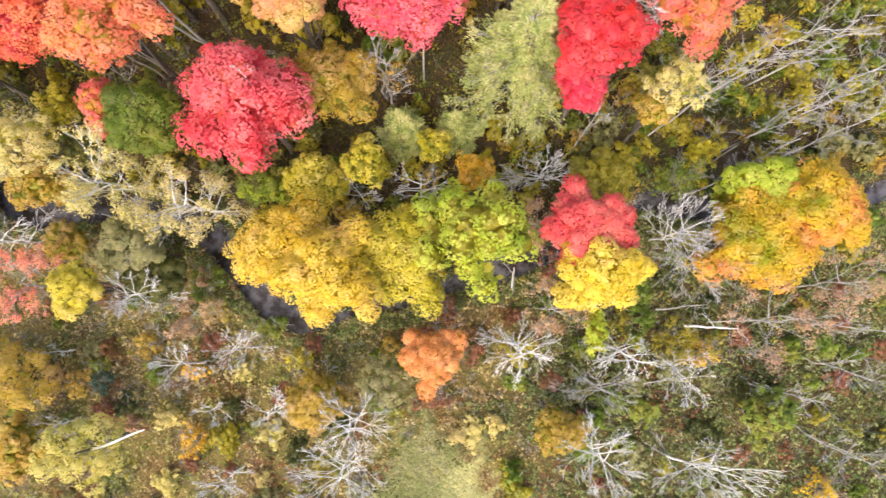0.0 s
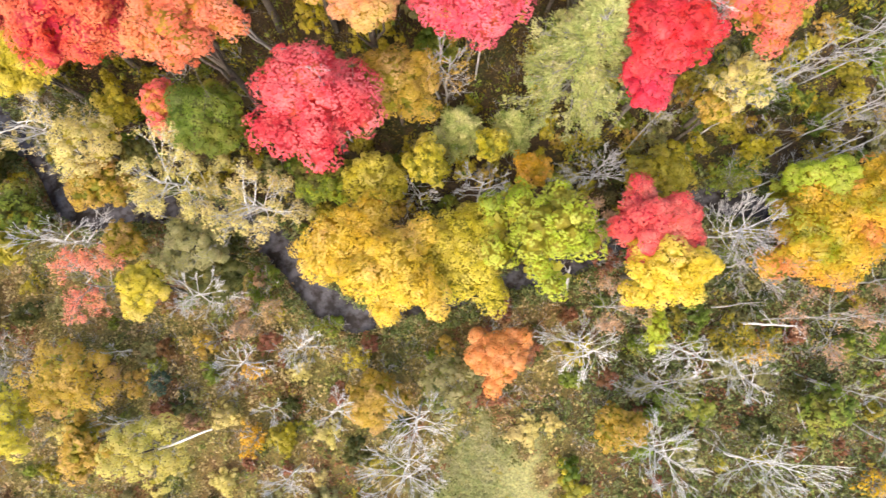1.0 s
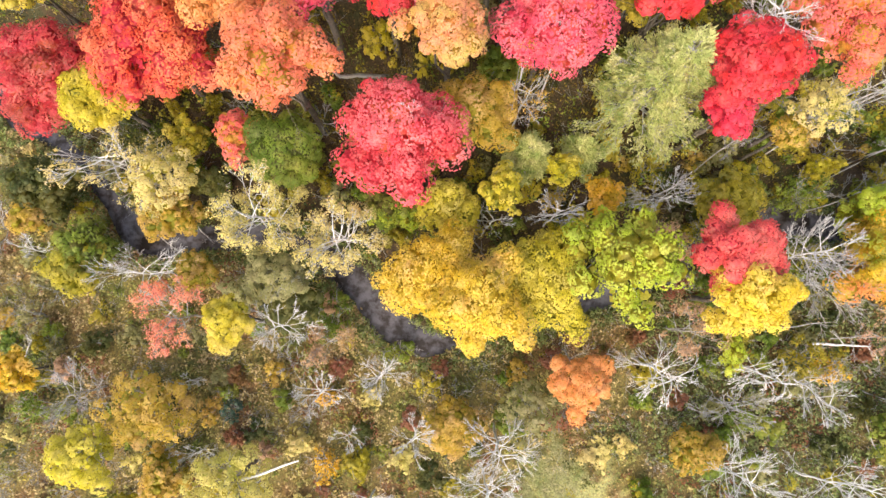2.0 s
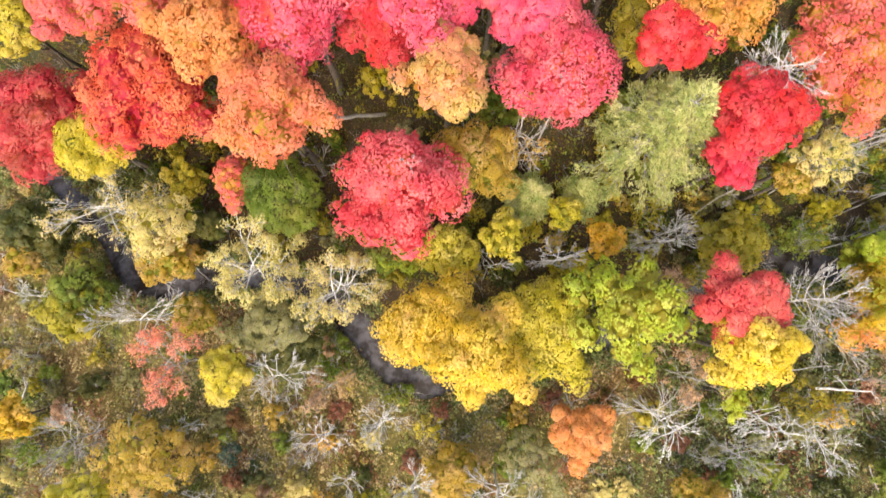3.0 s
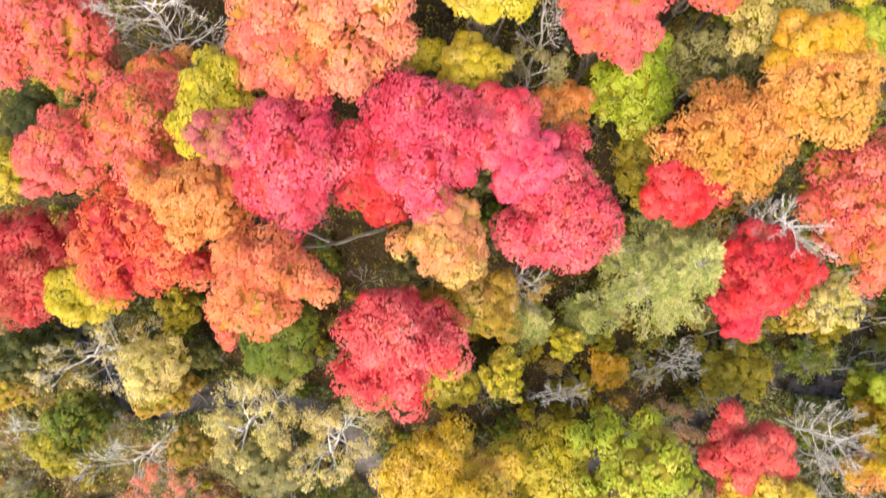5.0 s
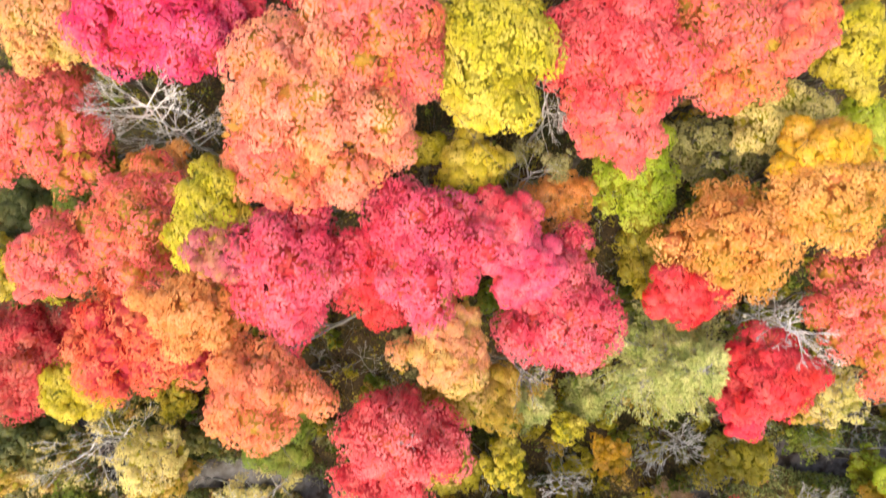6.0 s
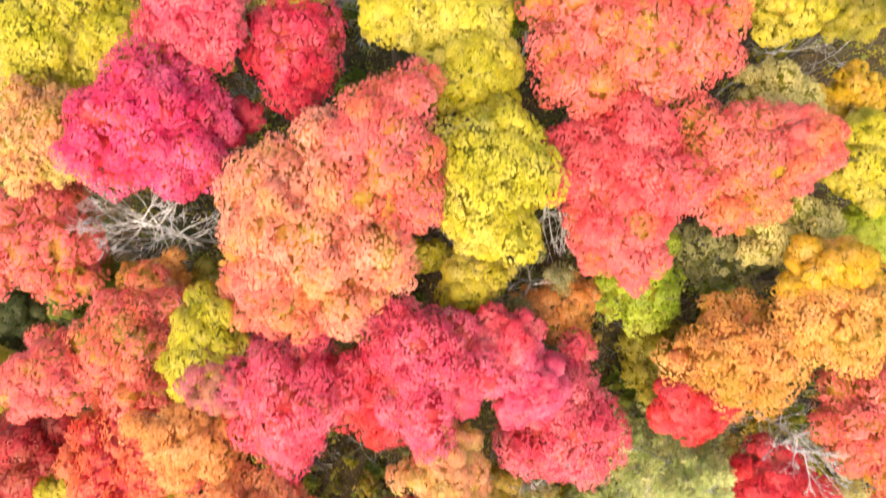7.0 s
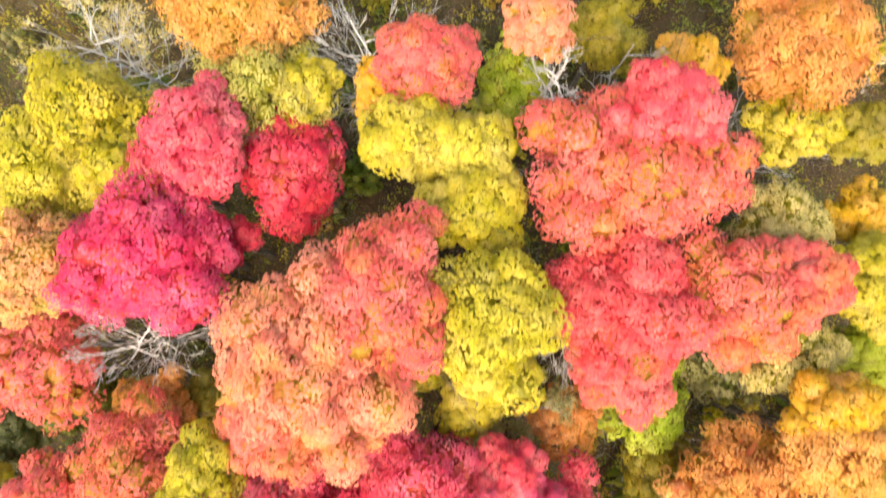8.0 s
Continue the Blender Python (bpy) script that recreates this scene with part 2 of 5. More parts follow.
# leaves inside a crown: they turn later or fall first, and carry painted shade
# mostly darker than the outer leaves: shade between lobes is put into these colours
INNER_SHADED = {
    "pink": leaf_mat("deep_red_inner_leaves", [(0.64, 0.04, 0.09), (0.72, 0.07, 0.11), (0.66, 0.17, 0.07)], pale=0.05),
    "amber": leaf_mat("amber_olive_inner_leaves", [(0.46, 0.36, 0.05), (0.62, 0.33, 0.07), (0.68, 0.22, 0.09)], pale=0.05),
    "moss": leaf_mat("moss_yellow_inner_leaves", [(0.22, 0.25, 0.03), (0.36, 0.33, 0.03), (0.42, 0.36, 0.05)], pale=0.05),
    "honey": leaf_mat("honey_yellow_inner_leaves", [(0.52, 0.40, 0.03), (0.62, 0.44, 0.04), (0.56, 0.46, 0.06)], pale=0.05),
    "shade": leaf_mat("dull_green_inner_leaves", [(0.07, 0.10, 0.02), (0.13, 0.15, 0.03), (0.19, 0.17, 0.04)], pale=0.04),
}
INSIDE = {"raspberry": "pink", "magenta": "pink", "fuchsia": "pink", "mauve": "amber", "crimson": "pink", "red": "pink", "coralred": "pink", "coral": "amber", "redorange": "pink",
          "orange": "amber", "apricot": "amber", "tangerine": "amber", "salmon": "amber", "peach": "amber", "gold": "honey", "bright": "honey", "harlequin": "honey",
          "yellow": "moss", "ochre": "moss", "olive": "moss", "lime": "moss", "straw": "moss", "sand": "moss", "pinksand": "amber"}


# ---------------------------------------------------------------- mesh helpers
def quad_mesh(name, verts, quads, mat, smooth=False, normals=None):
    me = bpy.data.meshes.new(name)
    verts, quads = np.asarray(verts, np.float32), np.asarray(quads, np.int32)
    me.vertices.add(len(verts))
    me.vertices.foreach_set("co", verts.ravel())
    me.loops.add(quads.size)
    me.loops.foreach_set("vertex_index", quads.ravel())
    me.polygons.add(len(quads))
    me.polygons.foreach_set("loop_start", np.arange(0, quads.size, 4, dtype=np.int32))
    me.polygons.foreach_set("loop_total", np.full(len(quads), 4, np.int32))
    if smooth:
        me.polygons.foreach_set("use_smooth", np.ones(len(quads), bool))
    me.update(calc_edges=True)
    if normals is not None:
        me.polygons.foreach_set("use_smooth", np.ones(len(quads), bool))
        me.attributes.new("custom_normal", "FLOAT_VECTOR", "POINT").data.foreach_set("vector", np.asarray(normals, np.float32).ravel())
        me.update()
    me.materials.append(mat)
    return me


def part(name, verts, quads, mat, parent, label="", smooth=False):
    ob = new(name, quad_mesh(name, verts, quads, mat, smooth))
    ob.parent = parent
    return tagged(ob, label)


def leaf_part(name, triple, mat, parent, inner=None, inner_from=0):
    """Leaves as one mesh; the faces from inner_from on are the leaves inside, of another colour that also holds crevice
    shade.
    """
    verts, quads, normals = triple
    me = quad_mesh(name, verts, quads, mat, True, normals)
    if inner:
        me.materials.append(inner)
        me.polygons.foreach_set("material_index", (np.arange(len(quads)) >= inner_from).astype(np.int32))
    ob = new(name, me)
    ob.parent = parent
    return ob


def unit(v):
    return v / np.maximum(np.linalg.norm(v, axis=-1, keepdims=True), 1e-9)


def leaves(rng, at, out, size, up=0.35, loose=0.30):
    """A folded four-cornered leaf at each place, turned roughly along out."""
    n = len(at)
    normal = unit(out + np.array([0, 0, up]) + rng.normal(0, loose, (n, 3)) * 0.8)
    along = unit(np.cross(normal, rng.normal(0, 1, (n, 3))))
    side = np.cross(normal, along)
    s = (size * rng.uniform(0.7, 1.3, n))[:, None]
    v = np.stack([at - along * s * 0.55, at - side * s * 0.38 + normal * s * 0.1, at + along * s * 0.55, at + side * s * 0.38 + normal * s * 0.1], 1)
    soft = unit(out * 0.8 + normal * 0.45 + np.array([0, 0, 0.25]))
    return v.reshape(-1, 3), np.arange(4 * n).reshape(-1, 4), np.repeat(soft, 4, 0)


def clumps(rng, centres, radius, per, size, flat=0.75):
    """Leaves on the upper shells of round clumps."""
    m = len(centres)
    c = np.repeat(centres, per, 0)
    r = np.repeat(np.broadcast_to(radius, (m,)), per)[:, None]
    d = rng.normal(0, 1, (m * per, 3))
    d[:, 2] = np.where(rng.random(m * per) < 0.75, np.abs(d[:, 2]), d[:, 2])
    d = unit(d)
    at = c + d * r * rng.uniform(0.55, 1.08, (m * per, 1)) * np.array([1, 1, flat])
    return leaves(rng, at, d, size)


def tufts(rng, at, out, radius, per, leaf):
    """Tufts of foliage: leaves spread evenly over the outer side of a knob."""
    m = len(at)
    axis = unit(out)
    u = unit(np.cross(axis, rng.normal(0, 1, (m, 3))))
    v = np.cross(axis, u)
    i = np.arange(per) + 0.5
    z = 1 - 1.05 * i / per
    w = np.sqrt(1 - z * z)
    d = (w * np.cos(i * 2.39996))[None, :, None] * u[:, None] + (w * np.sin(i * 2.39996))[None, :, None] * v[:, None] + z[None, :, None] * axis[:, None]
    d = unit(d.reshape(-1, 3) + rng.normal(0, 0.16, (m * per, 3)))
    p = np.repeat(at, per, 0) + d * np.repeat(radius, per)[:, None] * rng.uniform(0.80, 1.08, (m * per, 1))
    return leaves(rng, p, unit(d * 0.5 + np.repeat(axis, per, 0) * 0.7), leaf, 0.3, 0.34)


def lobe_masses(rng, at, size, across=10, rows=4):
    """The packed inner leaves of each lobe: an uneven half-ball, open below."""
    m = len(at)
    tall = np.linspace(0.02, 0.62 * math.pi, rows + 1)
    ang = np.arange(across) * 2 * math.pi / across
    way = np.stack([np.sin(tall)[:, None] * np.cos(ang), np.sin(tall)[:, None] * np.sin(ang), np.repeat(np.cos(tall)[:, None], across, 1)], -1).reshape(-1, 3)
    k = len(way)
    p = at[:, None] + way[None] * (size[:, None] * rng.uniform(0.48, 0.74, (m, k)))[..., None] * np.array([1, 1, 0.92])
    q = np.array([(i * across + j, (i + 1) * across + j, (i + 1) * across + (j + 1) % across, i * across + (j + 1) % across) for i in range(rows) for j in range(across)])
    return p.reshape(-1, 3), (q[None] + (np.arange(m) * k)[:, None, None]).reshape(-1, 4), unit(np.tile(way, (m, 1)) + rng.normal(0, 0.35, (m * k, 3)))


def tube(points, radii, sides=5):
    p = np.asarray(points, float)
    r = np.asarray(radii, float)
    t = unit(np.gradient(p, axis=0))
    ref = np.where(np.abs(t[:, 2:3]) > 0.9, np.array([[1.0, 0, 0]]), np.array([[0, 0, 1.0]]))
    a = unit(np.cross(t, ref))
    b = np.cross(t, a)
    ang = np.arange(sides) * 2 * math.pi / sides
    v = p[:, None] + r[:, None, None] * (a[:, None] * np.cos(ang)[None, :, None] + b[:, None] * np.sin(ang)[None, :, None])
    q = [(i * sides + j, i * sides + (j + 1) % sides, (i + 1) * sides + (j + 1) % sides, (i + 1) * sides + j) for i in range(len(p) - 1) for j in range(sides)]
    return v.reshape(-1, 3), np.array(q)


def joined(pieces):
    vs, qs, n = [], [], 0
    for v, q, *_ in pieces:
        vs.append(v)
        qs.append(q + n)
        n += len(v)
    extra = (np.concatenate([p[2] for p in pieces]),) if len(pieces[0]) > 2 else ()
    return (np.concatenate(vs), np.concatenate(qs), *extra)


def bent(rng, a, b, steps, wobble):
    """A crooked line from a to b."""
    a, b = np.asarray(a, float), np.asarray(b, float)
    s = np.linspace(0, 1, steps)[:, None]
    p = a + (b - a) * s
    w = np.cumsum(rng.normal(0, wobble, (steps, 3)), 0)
    w -= w[0] + (w[-1] - w[0]) * s
    return p + w


def thing(name, x, y, label, category, group=""):
    ob = new(name)
    ob.empty_display_size = 0.5
    ob.location = (x, y, 0)
    return tagged(ob, label, category, group)


# ---------------------------------------------------------------- trees
def branch(rng, a, b, thick, twigs=7, reach=0.35, twig_thick=0.013):
    """One bough from a to b with side shoots and twigs, as one mesh; gives the ends of its twigs too."""
    length = float(np.linalg.norm(np.subtract(b, a)))
    line = bent(rng, a, b, 7, length * 0.03)
    line[:, 2] += 0.10 * length * np.sin(np.linspace(0, math.pi, 7))
    out = [tube(line, np.linspace(thick, max(twig_thick, thick * 0.22), 7), 5)]
    ends = [line[-1]]
    axis = unit(np.subtract(b, a))
    for i in range(twigs):
        f = rng.uniform(0.25, 0.98)
        k = f * 6
        j = min(int(k), 5)
        start = line[j] + (line[j + 1] - line[j]) * (k - j)
        way = unit(axis * 1.2 + rng.normal(0, 0.62, 3) + np.array([0, 0, 0.15]))
        ln = length * reach * rng.uniform(0.6, 1.5) * (1.35 - 0.6 * f)
        sub = bent(rng, start, start + way * ln, 4, ln * 0.06)
        out.append(tube(sub, np.linspace(max(twig_thick * 1.2, thick * 0.24), twig_thick * 0.8, 4), 3))
        ends.append(sub[-1])
        for _ in range(4):
            g = rng.uniform(0.2, 0.95)
            s2 = sub[0] + (sub[-1] - sub[0]) * g
            w2 = unit(way * 1.1 + rng.normal(0, 0.55, 3))
            e2 = s2 + w2 * ln * rng.uniform(0.3, 0.75)
            out.append(tube([s2, e2], [twig_thick * 0.85, twig_thick * 0.55], 3))
            ends.append(e2)
    return joined(out), ends


def forked(rng, a, b, thick, depth=3, curl=0.0, fine=0.015):
    """A bare bough from a to b that forks again and again into finer twigs; gives the ends of its twigs too."""
    out, ends = [], []

    def grow(start, way, length, wide, level):
        bend = unit(way + rng.normal(0, 0.11, 3) + np.array([0, 0, 0.12 - curl]))
        mid = start + unit(way) * length * 0.5
        tip = mid + bend * length * 0.5
        slim = max(fine, wide * 0.55)
        if level:
            out.append(tube([start, mid, tip], [wide, 0.5 * (wide + slim), slim], 5 if level == depth else 3))
        else:
            out.append(tube([start, tip], [wide, slim], 3))
            ends.append(tip)
            return
        for k in range(int(rng.integers(2, 4))):
            f = (0.42, 0.7, 1.0)[k] if k else 1.0
            from_ = start + (mid - start) * min(1, 2 * f) + (tip - mid) * max(0, 2 * f - 1)
            grow(from_, unit(bend + rng.normal(0, 0.36 if k else 0.16, 3) - np.array([0, 0, curl])), length * rng.uniform(0.52, 0.82), slim * (0.95 if k == 0 else 0.8), level - 1)

    span = np.subtract(b, a)
    length = float(np.linalg.norm(span))
    grow(np.asarray(a, float), unit(span), length * 0.46, thick, depth)
    return joined(out), ends


def broadleaf(seed, x, y, h, rx, ry, colour, label, name="maple_tree", deep=0.9, open_=0.0, leaf=0.17, lean=(0, 0), category="tree", turn=0.0, star=1.0, gap=1.52, tuft_leaves=18):
    """A leafy tree: tapered trunk, limbs, and a crown of lobes that carry tufts of leaves. h: top of the crown; rx, ry: its radii before it is turned; star: how uneven its outline is; gap: between tufts."""
    rng = np.random.default_rng(seed)
    tree = thing(name, x - lean[0], y - lean[1], label, category, "autumn trees")
    r = math.sqrt(rx * ry)
    big = min(1.30, max(0.55, 0.30 * r))
    small = min(0.44, max(0.28, 0.37 * big))
    thin = open_ >= 0.35
    top = np.array([lean[0], lean[1], 0.0])
    spin = radians(turn)

    def outline(b):
        return 1 + star * (0.13 * np.sin(3 * b + seed) + 0.12 * np.sin(5 * b + 2.3 * seed) + 0.11 * np.sin(8 * b + 1.7 * seed))

    def dome(rho):
        return h - big * 0.8 - deep * r * 0.62 * rho ** 2.3

    # the crown's lobes: over the dome, then two rounds down its sides
    n = int((rx - 0.45 * big) * (ry - 0.45 * big) / (0.50 * big * big)) + 3
    rho = np.sqrt((np.arange(n) + 0.35) / n)
    a = np.arange(n) * 2.39996 + rng.normal(0, 0.3, n) + seed
    ex = rho * (outline(a) + rng.normal(0, 0.05, n)) * (1 - 0.88 * big / r)
    lobes = [np.stack([ex * rx * np.cos(a), ex * ry * np.sin(a), np.minimum(dome(rho) + rng.normal(0, 0.34 * big, n), h - big)], 1)]
    for layer in (0.62, 1.02):
        m = int(2 * math.pi * r / ((1.45 if layer < 0.7 else 1.8) * big))
        b = np.arange(m) * 2 * math.pi / m + rng.normal(0, 0.14, m)
        w = (1.0 - 0.14 * (layer > 0.7)) * (outline(b) + rng.normal(0, 0.06, m)) - 1.0 * big / r
        lobes.append(np.stack([w * rx * np.cos(b), w * ry * np.sin(b), h - deep * r * (layer + rng.uniform(-0.10, 0.10, m)) - big], 1))
    lobes = np.concatenate(lobes)
    lobes[:, 2] = np.maximum(lobes[:, 2], 0.10 * h + 0.3)
    lobes = lobes[rng.random(len(lobes)) > (0.7 * open_ if open_ > 0.15 else 0)]
    size = big * rng.uniform(0.70, 1.22, len(lobes))
    # tufts over each lobe, left out where another lobe covers them
    per_lobe = int(2 * math.pi * 1.15 * (big / (gap * small)) ** 2)
    i = np.arange(per_lobe) + 0.5
    dz = 1 - 1.25 * i / per_lobe
    da = i * 2.39996
    ball = np.stack([np.sqrt(1 - dz * dz) * np.cos(da), np.sqrt(1 - dz * dz) * np.sin(da), dz], 1)
    d = unit(np.tile(ball, (len(lobes), 1)) + rng.normal(0, 0.14, (len(lobes) * per_lobe, 3)))
    owner = np.repeat(np.arange(len(lobes)), per_lobe)
    pts = lobes[owner] + d * ((size[owner] - 0.5 * small) * rng.uniform(0.90, 1.06, len(owner)))[:, None] * np.array([1, 1, 0.92])
    far = np.linalg.norm(pts[:, None] - lobes[None], axis=2) / size[None]
    far[np.arange(len(pts)), owner] = 9
    edge = np.hypot(pts[:, 0] / rx, pts[:, 1] / ry)
    inward = -(d[:, 0] * pts[:, 0] / rx + d[:, 1] * pts[:, 1] / ry) / np.maximum(edge, 0.05)
    kept = (far.min(1) > 0.80) & ((inward < 0.25) | (d[:, 2] > 0.35) | (edge < 0.45)) & (d[:, 2] > -0.12) & (rng.random(len(pts)) > open_ * (1.1 if thin else 0.7))
    pts, d = pts[kept], d[kept]
    turned = np.array([[math.cos(spin), math.sin(spin), 0], [-math.sin(spin), math.cos(spin), 0], [0, 0, 1.0]])
    pts, d = pts @ turned + top, d @ turned
    pts[:, 2] = np.maximum(pts[:, 2], 0.10 * h + 0.3)
    wide = small * rng.uniform(0.70, 1.28, len(pts))
    crown = [tufts(rng, pts, d + np.array([0, 0, 0.25]), wide, tuft_leaves, leaf * 1.2)]
    # broad leaves below the lobes, in the inner colour with its painted shade
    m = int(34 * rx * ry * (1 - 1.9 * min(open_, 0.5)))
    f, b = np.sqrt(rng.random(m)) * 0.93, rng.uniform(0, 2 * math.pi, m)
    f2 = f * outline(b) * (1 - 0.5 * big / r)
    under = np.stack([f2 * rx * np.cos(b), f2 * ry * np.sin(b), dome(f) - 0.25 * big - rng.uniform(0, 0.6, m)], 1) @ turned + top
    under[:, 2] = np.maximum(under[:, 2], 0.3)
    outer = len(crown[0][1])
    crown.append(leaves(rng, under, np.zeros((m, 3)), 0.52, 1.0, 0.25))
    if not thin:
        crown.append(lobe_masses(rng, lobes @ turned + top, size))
    leaf_part("crown", joined(crown), LEAVES[colour], tree, INNER_SHADED[INSIDE.get(colour, "shade")], outer)
    k = max(4, int(3 + r * 0.9))
    la = np.arange(k) * 2.39996 + rng.uniform(0, 6)
    lr = np.sqrt((np.arange(k) + 0.3) / k) * 0.78
    limb_xy = (np.stack([lr * rx * np.cos(la), lr * ry * np.sin(la), 0 * la], 1) @ turned)[:, :2]
    tip = np.array([lean[0] * 0.9, lean[1] * 0.9, h * 0.86])
    line = bent(rng, (0, 0, -0.2), tip, 9, 0.08)
    t0 = max(0.05, 0.016 * h + 0.012 * r)
    part("trunk", *tube(line, np.linspace(t0, t0 * 0.25, 9), 8), BARK, tree, smooth=True)
    for lx, ly in limb_xy[:7]:
        f = rng.uniform(0.32, 0.6)
        start = line[0] + (line[-1] - line[0]) * f
        (v, q), _ = branch(rng, start, top + np.array([lx, ly, h - big * 1.4 - 0.3 * deep * r]), t0 * 0.38, 9 if thin else 2, 0.34)
        part("limb", v, q, TWIGWOOD if thin else BARK, tree)
    return tree


def bare_tree(seed, x, y, h, r, label, name="dead_tree", lean=(0, 0), boughs=9, low=0.35, wood=None, colour="", leafy=0.0, droop=0.0, twigs=8, thick=1.0, category="dead tree", leaf=0.15, stretch=(1, 1)):
    """A leafless or nearly leafless tree: trunk, boughs with twigs, and, where it still has leaves, loose clumps at the twig ends."""
    rng = np.random.default_rng(seed)
    wood = wood or DEADWOOD
    tree = thing(name, x, y, label, category, "bare trees")
    tip = np.array([lean[0], lean[1], h])
    line = bent(rng, (0, 0, -0.2), tip, 9, 0.012 * h)
    t0 = (0.04 + 0.007 * h) * thick
    part("trunk", *tube(line, np.linspace(t0, 0.035, 9), 7), wood, tree, smooth=True)
    ends = []
    for i in range(boughs):
        f = low + (0.97 - low) * (i + rng.uniform(0, 0.8)) / boughs
        k = f * 8
        j = min(int(k), 7)
        start = line[j] + (line[j + 1] - line[j]) * (k - j)
        a = i * 2.39996 + rng.uniform(-0.6, 0.6)
        ln = r * rng.uniform(0.75, 1.1) * (1.0 - 0.35 * max(0, f - 0.6))
        end = start + np.array([math.cos(a) * ln * stretch[0], math.sin(a) * ln * stretch[1], ln * rng.uniform(0.35, 0.95)])
        end[2] = min(end[2], h + 0.3)
        (v, q), e = forked(rng, start, end, max(0.026, t0 * rng.uniform(0.34, 0.52)), 3 if twigs < 8 else 4, droop)
        part("bough", v, q, wood, tree)
        ends += e
    if colour:
        e = np.array(ends)
        e = e[rng.random(len(e)) < 1.5 * leafy]
        leaf_part("foliage", clumps(rng, e + rng.normal(0, 0.12, e.shape), 0.42 * rng.uniform(0.5, 1.3, len(e)), 11, leaf), LEAVES[colour], tree)
    return tree


def boughed_conifer(seed, x, y, h, r, colour, label, name="conifer_tree", tiers=8, leaf=0.2, base=0.25):
    """A feathery conifer: straight trunk and tiers of boughs, each with soft sprays of needles."""
    rng = np.random.default_rng(seed)
    tree = thing(name, x, y, label, "conifer", "autumn trees")
    t0 = 0.02 * h + 0.03
    line = bent(rng, (0, 0, -0.2), (0, 0, h), 9, 0.02 * r)
    part("trunk", *tube(line, np.linspace(t0, 0.03, 9), 7), BARK, tree, smooth=True)
    for k in range(tiers):
        f = k / (tiers - 1)
        z = h * (base + (0.95 - base) * f)
        reach = r * (1.0 - 0.75 * f ** 1.6)
        per = max(5, int(9 - 3 * f))
        for i in range(per):
            a = i * 2 * math.pi / per + k * 0.7 + rng.uniform(-0.25, 0.25)
            ln = reach * rng.uniform(0.62, 1.18)
            end = np.array([math.cos(a) * ln, math.sin(a) * ln, z + ln * rng.uniform(0.0, 0.28)])
            (v, q), e = branch(rng, (0, 0, z), end, 0.05 + 0.008 * ln, 6, 0.34, twig_thick=0.018)
            bough = part("bough", v, q, TWIGWOOD, tree)
            e = np.array(e)
            mid = np.array([0, 0, z]) + (end - np.array([0, 0, z])) * rng.uniform(0.35, 1.0, (int(5 + 3 * ln), 1)) + rng.normal(0, 0.15, (int(5 + 3 * ln), 3))
            pts = np.concatenate([e, mid])
            n = 7
            c = np.repeat(pts, n, 0) + rng.normal(0, 0.16, (len(pts) * n, 3)) * np.array([1, 1, 0.5])
            way = unit(np.repeat(unit(end - np.array([0, 0, z]))[None], len(c), 0) + rng.normal(0, 0.5, c.shape))
            side = unit(np.cross(way, np.array([0, 0, 1.0]) + rng.normal(0, 0.3, c.shape)))
            ln2 = (leaf * rng.uniform(1.0, 2.2, len(c)))[:, None]
            lv = np.stack([c, c + way * ln2 * 0.5 + side * leaf * 0.28, c + way * ln2, c + way * ln2 * 0.5 - side * leaf * 0.28], 1).reshape(-1, 3)
            lq = np.arange(len(lv)).reshape(-1, 4)
            part("needles", lv, lq, LEAVES[colour], bough)
    return tree


def shrub(seed, x, y, h, rx, ry, colour, label, name="shrub", open_=0.0, leaf=0.22, stems=5, shoots=4):
    """A many-stemmed bush with leaf clumps down to the ground."""
    rng = np.random.default_rng(seed)
    bush = thing(name, x, y, label, "shrub", "shrubs")
    r = math.sqrt(rx * ry)
    cr = max(0.22, min(0.55, 0.24 * r))
    m = max(8, int(2.1 * (r / cr) ** 2))
    d = rng.normal(0, 1, (m, 3))
    d[:, 2] = np.abs(d[:, 2])
    d = unit(d) * rng.uniform(0.55, 1.0, (m, 1)) * (1 + 0.22 * np.sin(3 * np.arctan2(d[:, 1], d[:, 0]) + seed))[:, None]
    c = d * np.array([rx - cr * 0.5, ry - cr * 0.5, max(0.3, h * 0.75)]) + np.array([0, 0, 0.2 * h])
    c = c[rng.random(m) > open_]
    per = max(13, int(2.6 * (cr / leaf) ** 2 + 7))
    leaf_part("foliage", clumps(rng, c, cr * rng.uniform(0.7, 1.2, len(c)), per, leaf), LEAVES[colour], bush)
    for i in range(stems):
        a = i * 2 * math.pi / stems + rng.uniform(-0.4, 0.4)
        k = rng.uniform(0.3, 0.8)
        (v, q), _ = branch(rng, (0.05 * math.cos(a), 0.05 * math.sin(a), -0.1), (k * rx * math.cos(a), k * ry * math.sin(a), h * rng.uniform(0.6, 0.95)), 0.04 + 0.006 * h, shoots, 0.3, twig_thick=0.014)
        part("stem", v, q, TWIGWOOD, bush)
    return bush


